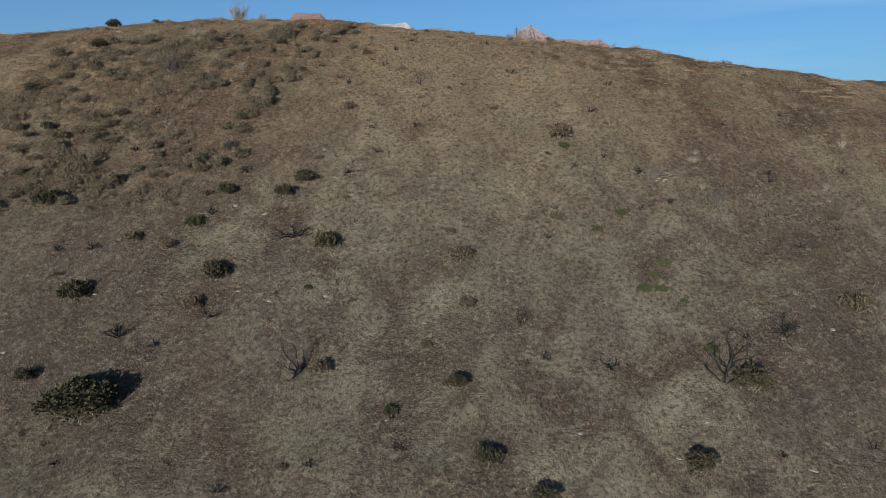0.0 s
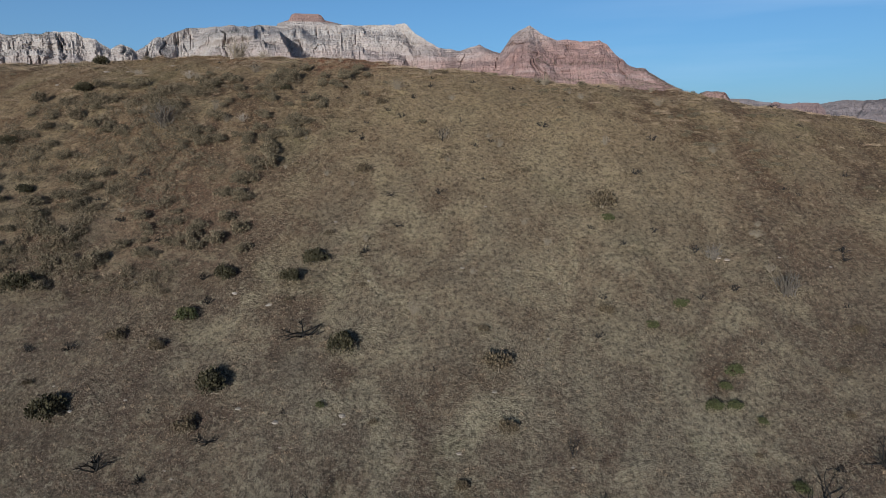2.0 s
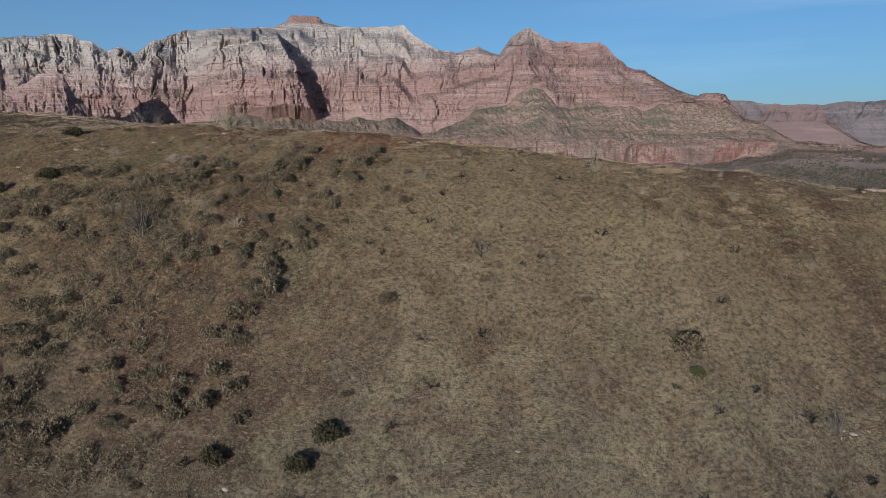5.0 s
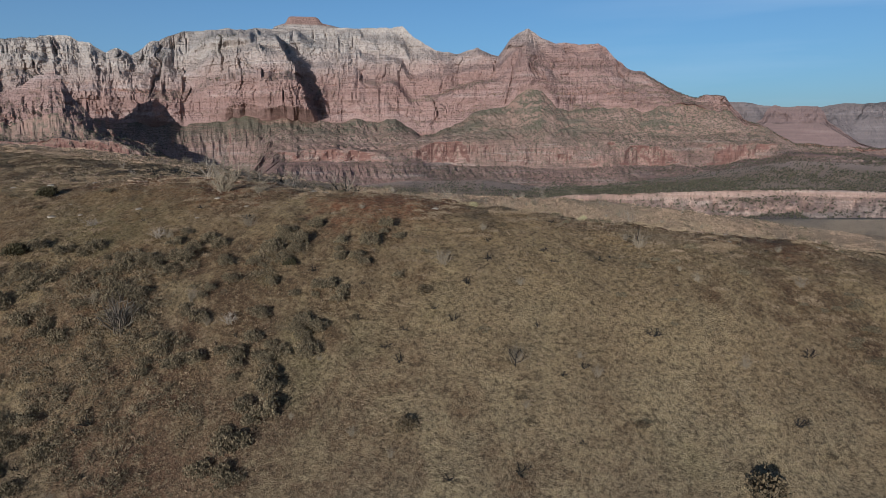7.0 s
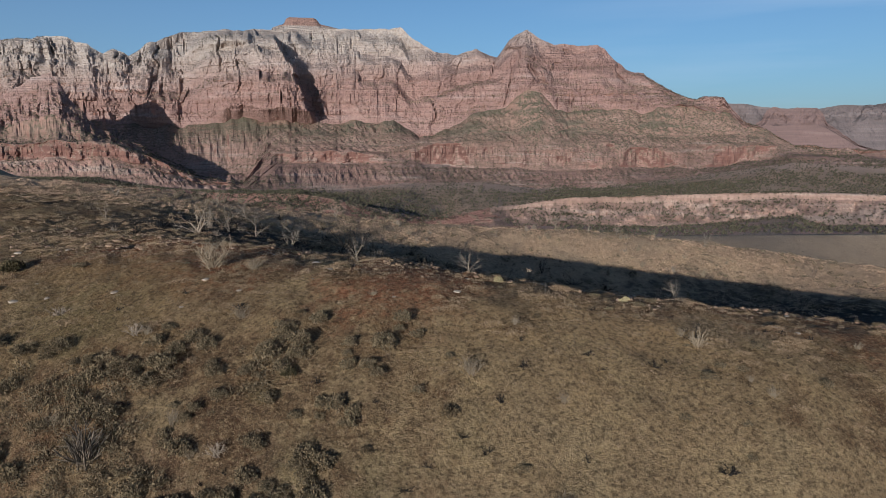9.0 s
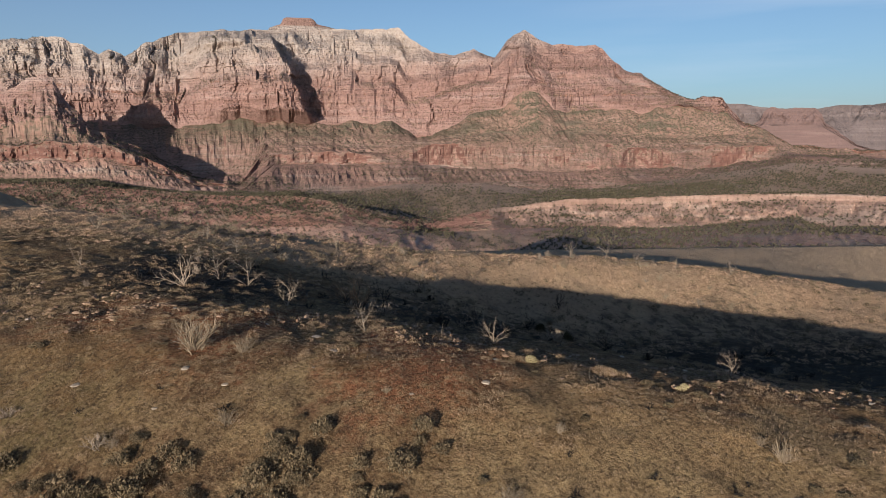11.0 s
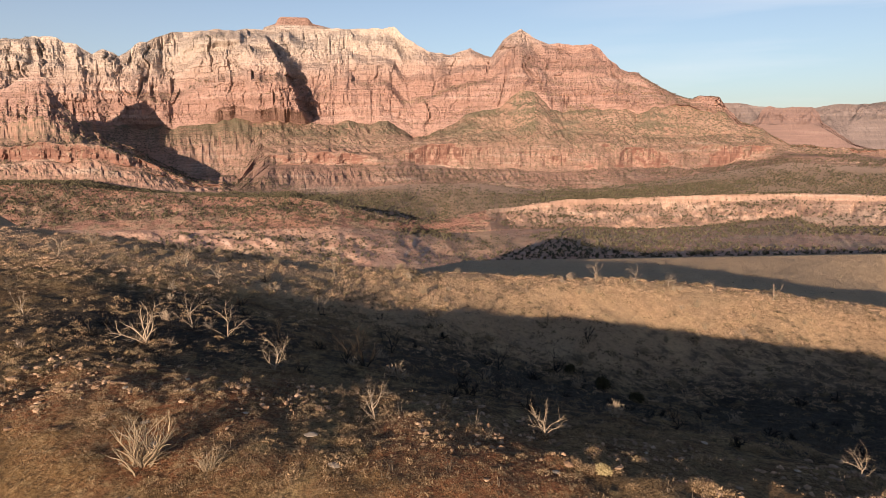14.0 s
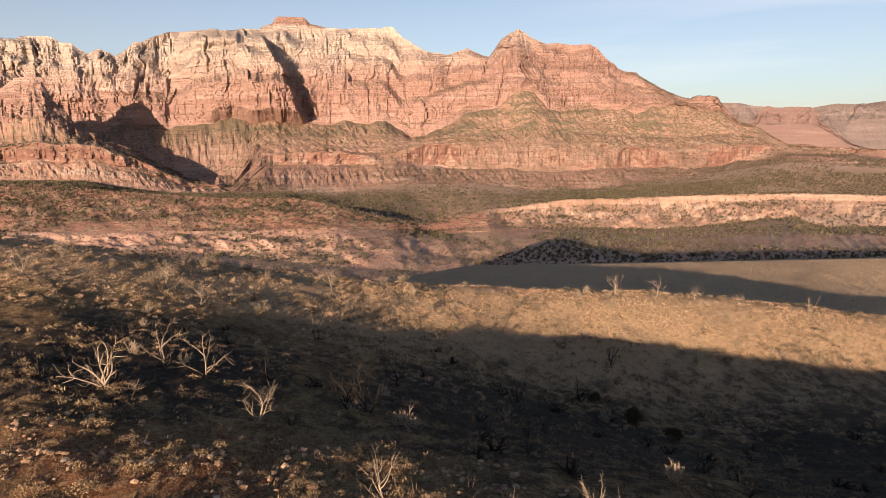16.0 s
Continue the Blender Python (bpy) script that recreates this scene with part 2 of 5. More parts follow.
def mat_rock():
    """Red and white sandstone in level beds, with scree and scrub on the slopes."""
    k = Mat("layered_sandstone", 0.92)
    p = k.position()
    x, y, z = k.split(p)
    bed = k.noise(k.position(0.0015, 0.0015, 0.022), 1.0, 6, 0.62)
    thin = k.noise(k.position(0.004, 0.004, 0.13), 1.0, 4, 0.6)
    crack = k.noise(k.position(0.03, 0.03, 0.011), 1.0, 5, 0.7, 0.6)
    blot = k.noise(p, 0.008, 4, 0.6)
    red = k.ramp(bed, [(0.3, (0.255, 0.155, 0.128)), (0.45, (0.312, 0.189, 0.157)), (0.58, (0.358, 0.228, 0.192)), (0.75, (0.42, 0.31, 0.27))])
    white = k.ramp(bed, [(0.3, (0.39, 0.322, 0.274)), (0.6, (0.445, 0.376, 0.325)), (0.8, (0.495, 0.43, 0.378))])
    edge = k.math("ADD", k.math("ADD", z, k.math("ADD", k.math("MULTIPLY", x, -0.085), k.math("MULTIPLY", k.math("MAXIMUM", x, 0.0), -0.12))), k.math("MULTIPLY", blot, 150.0))
    c = k.mix(k.rise(edge, 460, 810), red, white)
    growth = k.noise(p, 0.02, 6, 0.65)
    c = k.mix(k.math("MULTIPLY", k.rise(growth, 0.6, 0.68), 0.3), c, (0.14, 0.12, 0.085))
    c = k.mix(k.math("MULTIPLY", k.rise(z, 785, 795), 0.85), c, (0.26, 0.142, 0.11))
    c = k.mix(k.math("MULTIPLY", k.rise(crack, 0.45, 0.28), 0.28), c, (0.17, 0.11, 0.085))
    c = k.mix(k.math("MULTIPLY", k.rise(thin, 0.48, 0.34), 0.14), c, (0.2, 0.11, 0.075))
    pits = k.noise(k.position(1.0, 1.0, 0.6), 0.075, 6, 0.8)
    c = k.mix(k.math("MULTIPLY", k.rise(pits, 0.5, 0.36), 0.55), c, k.mix(0.6, c, (0.08, 0.05, 0.038)))
    c = k.mix(k.math("MULTIPLY", k.rise(pits, 0.55, 0.7), 0.4), c, (0.56, 0.44, 0.36))
    slant = k.noise(k.position(0.02, 0.02, 0.013), 1.0, 5, 0.7, 1.5)
    c = k.mix(k.math("MULTIPLY", k.rise(k.math("ABSOLUTE", k.math("SUBTRACT", slant, 0.5)), 0.03, 0.0), 0.4), c, (0.13, 0.085, 0.065))
    stain = k.noise(k.position(0.012, 0.012, 0.0015), 1.0, 4, 0.6)
    c = k.mix(k.math("MULTIPLY", k.rise(stain, 0.55, 0.7), 0.1), c, (0.22, 0.14, 0.1))
    low = k.ramp(bed, [(0.35, (0.25, 0.125, 0.092)), (0.6, (0.34, 0.18, 0.135))])
    c = k.mix(k.math("MULTIPLY", k.rise(z, 110, 60), 0.85), c, low)
    scree = k.ramp(k.noise(p, 0.02, 4), [(0.35, (0.27, 0.165, 0.115)), (0.65, (0.33, 0.225, 0.16))])
    belt = k.noise(k.position(0.004, 0.004, 0.02), 1.0, 3)
    scree = k.mix(k.rise(belt, 0.5, 0.62), scree, (0.38, 0.2, 0.14))
    dots = k.rise(k.cells(p, 0.07), 0.5, 0.25)
    thick = k.rise(k.noise(p, 0.005, 3), 0.3, 0.55)
    scree = k.mix(k.math("MULTIPLY", k.math("MULTIPLY", dots, thick), 0.75), scree, (0.085, 0.082, 0.05))
    gentle = k.rise(k.math("ADD", k.steep(), k.math("MULTIPLY", k.math("SUBTRACT", blot, 0.5), 0.4)), 0.68, 0.84)
    gentle = k.math("MULTIPLY", k.math("MULTIPLY", gentle, k.rise(growth, 0.4, 0.56)), k.math("SUBTRACT", 1.0, k.math("MULTIPLY", k.rise(z, 330, 480), 0.8)))
    c = k.mix(gentle, c, scree)
    c = k.mix(1.0, c, (1.06, 1.06, 1.1), "MULTIPLY")
    k.bump(k.math("ADD", k.math("MULTIPLY", crack, 0.8), k.math("ADD", thin, pits)), 1.0, 12.0)
    return k.colour(c)


def mat_scree():
    """Scree slopes of red and grey rubble, dotted with scrub."""
    k = Mat("scree_with_scrub", 0.95)
    p = k.position()
    belt = k.noise(k.position(0.0035, 0.0035, 0.007), 1.0, 4, 0.6, 0.6)
    c = k.ramp(belt, [(0.32, (0.12, 0.1, 0.074)), (0.45, (0.165, 0.128, 0.096)), (0.52, (0.25, 0.158, 0.123)), (0.66, (0.32, 0.205, 0.165))])
    # redder and barer towards the foot
    foot = k.rise(k.math("ADD", k.split(p)[2], k.math("MULTIPLY", k.math("SUBTRACT", belt, 0.5), 420.0)), 110, -20)
    c = k.mix(k.math("MULTIPLY", foot, 0.75), c, k.ramp(k.noise(k.position(0.003, 0.003, 0.05), 1.0, 4, 0.6), [(0.35, (0.3, 0.165, 0.13)), (0.55, (0.36, 0.215, 0.175)), (0.7, (0.45, 0.33, 0.275))]))
    streak = k.noise(k.position(0.06, 0.02, 0.02), 1.0, 5, 0.65)
    c = k.mix(k.rise(streak, 0.52, 0.36), c, k.mix(0.5, c, (0.11, 0.085, 0.06)))
    dots = k.rise(k.cells(p, 0.085), 0.58, 0.26)
    thick = k.math("MULTIPLY", k.rise(k.noise(p, 0.0045, 3, 0.6), 0.3, 0.48), k.math("SUBTRACT", 1.0, k.math("MULTIPLY", foot, 0.6)))
    c = k.mix(k.math("MULTIPLY", k.math("MULTIPLY", dots, thick), 0.85), c, (0.08, 0.08, 0.048))
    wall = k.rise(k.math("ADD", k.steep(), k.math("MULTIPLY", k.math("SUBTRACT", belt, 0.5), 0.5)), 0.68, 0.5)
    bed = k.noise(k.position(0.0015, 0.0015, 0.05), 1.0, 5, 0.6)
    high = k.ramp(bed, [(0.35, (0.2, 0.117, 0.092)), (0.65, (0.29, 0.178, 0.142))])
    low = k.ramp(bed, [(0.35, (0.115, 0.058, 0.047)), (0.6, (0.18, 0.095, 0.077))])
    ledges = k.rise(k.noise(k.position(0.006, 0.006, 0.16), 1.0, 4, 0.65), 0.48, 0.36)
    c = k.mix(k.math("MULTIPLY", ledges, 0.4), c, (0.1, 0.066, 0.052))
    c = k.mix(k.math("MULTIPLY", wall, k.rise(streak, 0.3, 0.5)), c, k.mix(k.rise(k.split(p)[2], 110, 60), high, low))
    k.bump(k.noise(p, 0.06, 4), 0.7, 6.0)
    return k.colour(c)


def mat_hazed_rock(name, tone=(1.0, 1.0, 1.0)):
    """Sandstone of the farthest mesas and the pinker butte before them."""
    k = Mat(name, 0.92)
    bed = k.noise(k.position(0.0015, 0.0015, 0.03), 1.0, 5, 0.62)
    # distance haze is put into the colour as grey and mauve
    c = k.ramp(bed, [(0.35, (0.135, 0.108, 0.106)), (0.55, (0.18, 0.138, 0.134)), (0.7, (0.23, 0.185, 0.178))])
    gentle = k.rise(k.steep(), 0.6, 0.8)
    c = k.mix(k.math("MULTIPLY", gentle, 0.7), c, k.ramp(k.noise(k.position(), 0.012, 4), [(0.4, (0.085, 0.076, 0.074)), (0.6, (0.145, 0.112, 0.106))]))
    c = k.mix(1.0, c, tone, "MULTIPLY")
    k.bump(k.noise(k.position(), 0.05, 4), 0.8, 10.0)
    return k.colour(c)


def mat_scarp():
    """Pale pink and tan slopes under a cap of whiter rock, streaked downhill."""
    k = Mat("pale_scarp_rock", 0.93)
    p = k.position()
    bed = k.noise(k.position(0.003, 0.003, 0.06), 1.0, 4, 0.6)
    c = k.ramp(bed, [(0.35, (0.25, 0.155, 0.122)), (0.52, (0.315, 0.205, 0.165)), (0.68, (0.39, 0.285, 0.235))])
    streak = k.noise(k.position(0.09, 0.03, 0.03), 1.0, 5, 0.65)
    c = k.mix(k.math("MULTIPLY", k.rise(streak, 0.52, 0.36), 0.5), c, (0.2, 0.13, 0.1))
    c = k.mix(k.math("MULTIPLY", k.rise(k.noise(p, 0.12, 5, 0.75), 0.5, 0.62), 0.6), c, (0.17, 0.125, 0.085))
    k.bump(k.noise(p, 0.08, 5, 0.7), 0.8, 4.0)
    return k.colour(c)


def mat_plain(name, lo, hi, scale=6.0, rough=0.85, random_mix=0.5):
    """A two-tone natural surface, varied from piece to piece."""
    k = Mat(name, rough)
    n = k.noise(k.position(), scale, 3)
    f = k.math("ADD", k.math("MULTIPLY", n, 1 - random_mix), k.math("MULTIPLY", k.island(), random_mix))
    return k.colour(k.ramp(f, [(0.25, lo), (0.75, hi)]))


HILL, VALLEY, ROCK, HAZED_ROCK, SCREE = mat_hill(), mat_valley(), mat_rock(), mat_hazed_rock("hazed_mauve_sandstone", (0.8, 0.82, 0.84)), mat_scree()
PALE_LEDGE = mat_scarp()
HAZED_PINK_ROCK = mat_hazed_rock("hazed_pink_sandstone", (0.9, 0.78, 0.76))
LEAF = mat_plain("grey_green_leaves", (0.032, 0.026, 0.014), (0.078, 0.062, 0.031))
LEAF_FRESH = mat_plain("fresh_green_leaves", (0.042, 0.041, 0.015), (0.092, 0.085, 0.033))
LEAF_BROWN = mat_plain("brown_dry_leaves", (0.060, 0.042, 0.025), (0.14, 0.10, 0.058))
SAGE = mat_plain("sage_leaves", (0.05, 0.038, 0.023), (0.225, 0.168, 0.102))
CHAR = mat_plain("charred_wood", (0.006, 0.005, 0.005), (0.03, 0.024, 0.02))
SILVER = mat_plain("weathered_dead_wood", (0.14, 0.108, 0.083), (0.32, 0.25, 0.19))
TWIG = mat_plain("dry_twigs", (0.13, 0.095, 0.065), (0.26, 0.20, 0.14))
THICKET = mat_plain("dark_brown_thicket", (0.056, 0.042, 0.026), (0.225, 0.166, 0.102))
PALE = mat_plain("pale_straw_grass", (0.36, 0.225, 0.145), (0.64, 0.445, 0.3))
DRY = mat_plain("dry_brown_growth", (0.15, 0.105, 0.065), (0.32, 0.235, 0.145))
TUFTY = mat_plain("pale_yellow_grass", (0.24, 0.19, 0.1), (0.46, 0.38, 0.22))
STRAW = mat_plain("straw_grass", (0.2, 0.132, 0.078), (0.4, 0.28, 0.175))
RUBBLE = mat_plain("red_brown_rubble", (0.17, 0.105, 0.07), (0.34, 0.23, 0.16))
STONE = mat_plain("pale_stone", (0.2, 0.15, 0.115), (0.36, 0.29, 0.23))
JUNIPER = mat_plain("juniper_green", (0.055, 0.048, 0.031), (0.1, 0.085, 0.055))


# ---- the ground: one sheet from the hill to the cliffs ----
def chance(a, b, seed=0):
    """A fixed random number in -1..1 for each pair of whole numbers."""
    n = (a * 374761393 + b * 668265263 + seed * 974634777) & 0x7FFFFFFF
    n = ((n ^ (n >> 13)) * 1274126177) & 0x7FFFFFFF
    n = ((n ^ (n >> 15)) * 668265263) & 0x7FFFFFFF
    return ((n ^ (n >> 16)) & 0xFFFF) / 32767.5 - 1


def blocks(u, v, seed=0):
    """Jointed rock: each column of width 1 is cut into blocks of height 1, each standing out by its own amount in -1..1."""
    iu = np.floor(u).astype(np.int64)
    iv = np.floor(v + 3.0 * chance(iu, iu * 0, seed + 5)).astype(np.int64)
    return chance(iu, iv, seed)


def value_noise(u, v, seed=0):
    """Smooth noise in -1..1 over arrays u, v."""
    iu, iv = np.floor(u).astype(np.int64), np.floor(v).astype(np.int64)
    fu, fv = u - iu, v - iv
    fu, fv = fu * fu * (3 - 2 * fu), fv * fv * (3 - 2 * fv)

    h = lambda a, b: chance(a, b, seed)
    return (h(iu, iv) * (1 - fu) + h(iu + 1, iv) * fu) * (1 - fv) + (h(iu, iv + 1) * (1 - fu) + h(iu + 1, iv + 1) * fu) * fv


def fbm(u, v, octaves=4, seed=0, gain=0.5):
    total, a = 0.0, 1.0
    for k in range(octaves):
        total = total + a * value_noise(u * 2**k + 17.3 * k, v * 2**k - 9.1 * k, seed + k)
        a *= gain
    return total


def spline(ys, zs, q):
    """Smooth curve through (ys, zs)."""
    ys, zs = np.asarray(ys, float), np.asarray(zs, float)
    m = np.gradient(zs, ys)
    q = np.clip(q, ys[0], ys[-1])
    i = np.clip(np.searchsorted(ys, q) - 1, 0, len(ys) - 2)
    h = ys[i + 1] - ys[i]
    t = (q - ys[i]) / h
    return (2 * t**3 - 3 * t**2 + 1) * zs[i] + (t**3 - 2 * t**2 + t) * h * m[i] + (3 * t**2 - 2 * t**3) * zs[i + 1] + (t**3 - t**2) * h * m[i + 1]


# height of the hill in cross-sections from its foot over the top and the gully to the next ridge
SECTION_Y = [0, 50, 75, 100, 115, 127, 140, 155, 175, 195, 215, 240, 270, 330]
SECTIONS = {
    -130: [-61.9, -32.7, -18.1, -4.0, 4.2, 10.4, 16.5, 22.2, 27.1, 29.3, 29.9, 27.9, 21.9, 6.5],
    -90: [-62.2, -31.9, -16.4, -0.8, 8.8, 15.3, 20.4, 23.7, 25.7, 26.0, 26.2, 23.5, 16.0, 0.6],
    -60: [-62.5, -31.3, -15.3, 2.1, 12.6, 19.3, 23.2, 23.8, 23.2, 22.4, 21.7, 19.5, 12.0, -3.9],
    -30: [-62.9, -30.6, -13.8, 5.5, 16.6, 21.9, 22.2, 20.2, 17.4, 14.5, 15.1, 16.1, 7.5, -8.4],
    0: [-63.3, -30.7, -12.4, 6.6, 16.5, 19.5, 18.9, 16.1, 10.1, 6.2, 8.6, 14.0, 4.5, -15.0],
    30: [-63.9, -31.7, -13.6, 5.0, 14.7, 16.6, 14.5, 10.6, 5.1, 1.5, 3.3, 12.4, 3.5, -16.0],
    60: [-64.3, -32.4, -15.0, 2.0, 10.4, 12.9, 11.5, 8.2, 3.5, 0.9, 2.1, 9.7, 1.0, -16.0],
    100: [-64.4, -33.5, -17.6, -3.5, 4.5, 8.1, 8.3, 6.8, 4.6, 2.5, 3.0, 4.1, -1.5, -16.0],
    140: [-64.0, -35.0, -21.0, -9.0, -3.0, 1.0, 3.0, 3.6, 3.8, 4.4, 3.3, -0.2, -3.5, -16.0],
}


def hill(x, y):
    """Height of the hill, for arrays or numbers."""
    x, y = np.asarray(x, float), np.asarray(y, float)
    x, y = np.broadcast_arrays(x, y)
    west, east = np.maximum(-130 - x, 0), np.maximum(x - 140, 0)
    flat_y, y = y, y - 0.3 * np.minimum(west, 110)
    xs = sorted(SECTIONS)
    rows = np.stack([spline(SECTION_Y, SECTIONS[k], y) for k in xs])
    m = np.gradient(rows, np.array(xs, float), axis=0)
    q = np.clip(x, xs[0], xs[-1])
    i = np.clip(np.searchsorted(xs, q) - 1, 0, len(xs) - 2)
    xs = np.array(xs, float)
    h = xs[i + 1] - xs[i]
    t = (q - xs[i]) / h
    pick = lambda a, j: np.take_along_axis(a, j[None], 0)[0]
    z = (2 * t**3 - 3 * t**2 + 1) * pick(rows, i) + (t**3 - 2 * t**2 + t) * h * pick(m, i) + (3 * t**2 - 2 * t**3) * pick(rows, i + 1) + (t**3 - t**2) * h * pick(m, i + 1)
    # both ends of the hill fall away
    # the bump in the west is unseen, added to cast a domed valley shadow
    z = z + 19 * np.exp(-(((west - 85) / 52) ** 2)) * np.minimum(west / 45, 1) ** 2 - 0.6 * np.maximum(west - 125, 0) - 0.3 * east
    z = z + 0.55 * np.exp(-(((y - 128) / 24) ** 2)) + np.minimum(y, 0) * 0.35 + 0.45 * fbm(x / 9, y / 9, 3, 5) + 0.2 * fbm(x / 1.9, y / 1.9, 3, 9)
    return z


# plan lines of the far country: turn (sideways metres per metre ahead), distance ahead, height
FAN = (0.0, -150.0)
RIM_WEST = [(-0.698, 3900, 628), (-0.587, 4000, 620), (-0.556, 4000, 626), (-0.541, 4000, 635), (-0.507, 4000, 632), (-0.498, 4020, 605), (-0.481, 4020, 599), (-0.46, 4060, 552), (-0.444, 4060, 580), (-0.433, 4080, 564), (-0.426, 4100, 541), (-0.399, 4200, 628), (-0.36, 4300, 698), (-0.337, 4400, 731), (-0.284, 4450, 746), (-0.23, 4500, 758), (-0.215, 4500, 762), (-0.142, 4550, 771), (-0.069, 4550, 768), (-0.053, 4550, 782), (-0.038, 4500, 715)]
RIM_EAST = [(-0.007, 4480, 626), (0.024, 4480, 601), (0.051, 4480, 640), (0.071, 4440, 597), (0.08, 4400, 575), (0.096, 4350, 677), (0.121, 4350, 737), (0.14, 4350, 684), (0.16, 4350, 650), (0.218, 4300, 637), (0.228, 4300, 617), (0.238, 4280, 568), (0.258, 4250, 491), (0.282, 4200, 459), (0.31, 4150, 382), (0.338, 4100, 329), (0.358, 4050, 297), (0.369, 4040, 309), (0.397, 4000, 306), (0.41, 3980, 232), (0.426, 3950, 177), (0.5, 3850, 30), (0.635, 3800, -1), (0.757, 3750, -7)]
BASE = [(-0.708, 3600, 199), (-0.594, 3650, 201), (-0.444, 3880, 134), (-0.336, 3950, 136), (-0.273, 3980, 197), (-0.25, 3980, 168), (-0.211, 4000, 178), (-0.176, 4050, 148), (-0.133, 4100, 165), (-0.055, 4100, 172), (-0.028, 4050, 89), (-0.008, 4050, 105), (0.024, 4050, 170), (0.055, 4030, 202), (0.079, 4000, 233), (0.117, 3980, 327), (0.141, 3980, 342), (0.161, 3950, 252), (0.18, 3950, 221), (0.228, 3950, 230), (0.298, 3900, 228), (0.369, 3850, 235), (0.401, 3800, 208), (0.417, 3780, 165), (0.449, 3740, 130), (0.499, 3700, 18), (0.633, 3650, -8), (0.755, 3600, -14)]
SPUR = [(-0.702, 3250, 209), (-0.588, 3280, 274), (-0.564, 3300, 322), (-0.54, 3300, 358), (-0.529, 3300, 366), (-0.522, 3290, 339), (-0.512, 3280, 275), (-0.498, 3270, 210), (-0.477, 3250, 132), (-0.441, 3220, 60), (-0.411, 3200, 24), (-0.373, 3180, -48), (-0.328, 3150, -118), (-0.274, 3150, -144), (-0.235, 3650, 20), (-0.165, 3750, 41), (-0.102, 3750, 19), (-0.055, 3750, 41), (0.023, 3780, 71), (0.102, 3780, 116), (0.141, 3780, 162), (0.181, 3760, 101), (0.259, 3720, 91), (0.339, 3680, 70), (0.409, 3640, 90), (0.457, 3620, 69), (0.498, 3560, 8), (0.632, 3520, -15), (0.754, 3500, -21)]
TOPL = [(-0.705, 2950, 21), (-0.591, 2960, 40), (-0.537, 2960, 49), (-0.454, 2960, 40), (-0.417, 2970, 6), (-0.372, 2990, -59), (-0.328, 3020, -121), (-0.274, 3050, -146), (-0.251, 3400, -82), (-0.227, 3560, -8), (-0.165, 3600, 6), (-0.102, 3620, -9), (-0.055, 3640, 14), (-0.024, 3660, 44), (0.062, 3660, 55), (0.18, 3620, 55), (0.259, 3580, 31), (0.338, 3540, 20), (0.409, 3520, 48), (0.473, 3500, 31), (0.497, 3460, -2), (0.631, 3420, -27), (0.753, 3400, -30)]
BOTL = [(-0.707, 2910, -39), (-0.593, 2920, -30), (-0.455, 2920, -26), (-0.418, 2930, -49), (-0.373, 2960, -94), (-0.328, 3000, -135), (-0.274, 3030, -152), (-0.251, 3300, -119), (-0.228, 3480, -68), (-0.165, 3540, -65), (-0.103, 3560, -66), (-0.024, 3590, -67), (0.062, 3590, -79), (0.141, 3560, -90), (0.26, 3510, -77), (0.339, 3470, -76), (0.41, 3440, -64), (0.473, 3420, -35), (0.497, 3400, -18), (0.631, 3340, -45), (0.752, 3300, -47)]
FOOT = [(-0.707, 2780, -93), (-0.593, 2780, -98), (-0.471, 2780, -98), (-0.419, 2800, -127), (-0.35, 2850, -153), (-0.274, 2900, -152), (-0.197, 3050, -163), (-0.134, 3100, -167), (-0.056, 3150, -140), (0.062, 3200, -138), (0.14, 3150, -167), (0.219, 3150, -162), (0.337, 3150, -116), (0.416, 3150, -80), (0.494, 3120, -44), (0.627, 3050, -62), (0.747, 3000, -61)]
CREST = [(-0.687, 1950, -72), (-0.577, 1980, -68), (-0.504, 2020, -64), (-0.431, 2020, -84), (-0.282, 1980, -103), (-0.192, 1950, -101), (-0.132, 1900, -117), (-0.065, 1930, -153), (-0.031, 1980, -170), (0.004, 2050, -179), (0.042, 2130, -171), (0.073, 2220, -163), (0.089, 2270, -164), (0.101, 2300, -165), (0.174, 2330, -143), (0.251, 2330, -138), (0.367, 2330, -129), (0.483, 2310, -122), (0.613, 2260, -126), (0.732, 2230, -128)]
MIDL = [(-0.67, 1700, -166), (-0.564, 1720, -162), (-0.4, 1740, -165), (-0.247, 1720, -163), (-0.131, 1730, -158), (-0.065, 1820, -178), (-0.032, 1880, -192), (0.002, 1950, -205), (0.041, 2040, -213), (0.072, 2050, -211), (0.088, 2100, -215), (0.1, 2150, -220), (0.173, 2180, -219), (0.29, 2200, -227), (0.367, 2200, -219), (0.483, 2180, -191), (0.528, 2100, -211), (0.612, 2080, -209), (0.73, 2050, -205)]
VALE = [(-0.65, 1520, -180), (-0.55, 1540, -173), (-0.273, 1520, -191), (-0.102, 1420, -201), (0.047, 1380, -207), (0.153, 1230, -168), (0.366, 1120, -152), (0.44, 1150, -150), (0.558, 1120, -149), (0.665, 1100, -146)]
BUTTE = [(0.411, 3960, 113), (0.439, 3960, 145), (0.452, 3950, 177), (0.457, 3950, 227), (0.466, 3950, 253), (0.485, 3950, 240), (0.508, 3940, 249), (0.528, 3940, 243), (0.537, 3930, 214), (0.543, 3930, 163), (0.563, 3920, 112), (0.588, 3900, 42), (0.613, 3890, 10), (0.636, 3880, -2), (0.758, 3800, -8)]
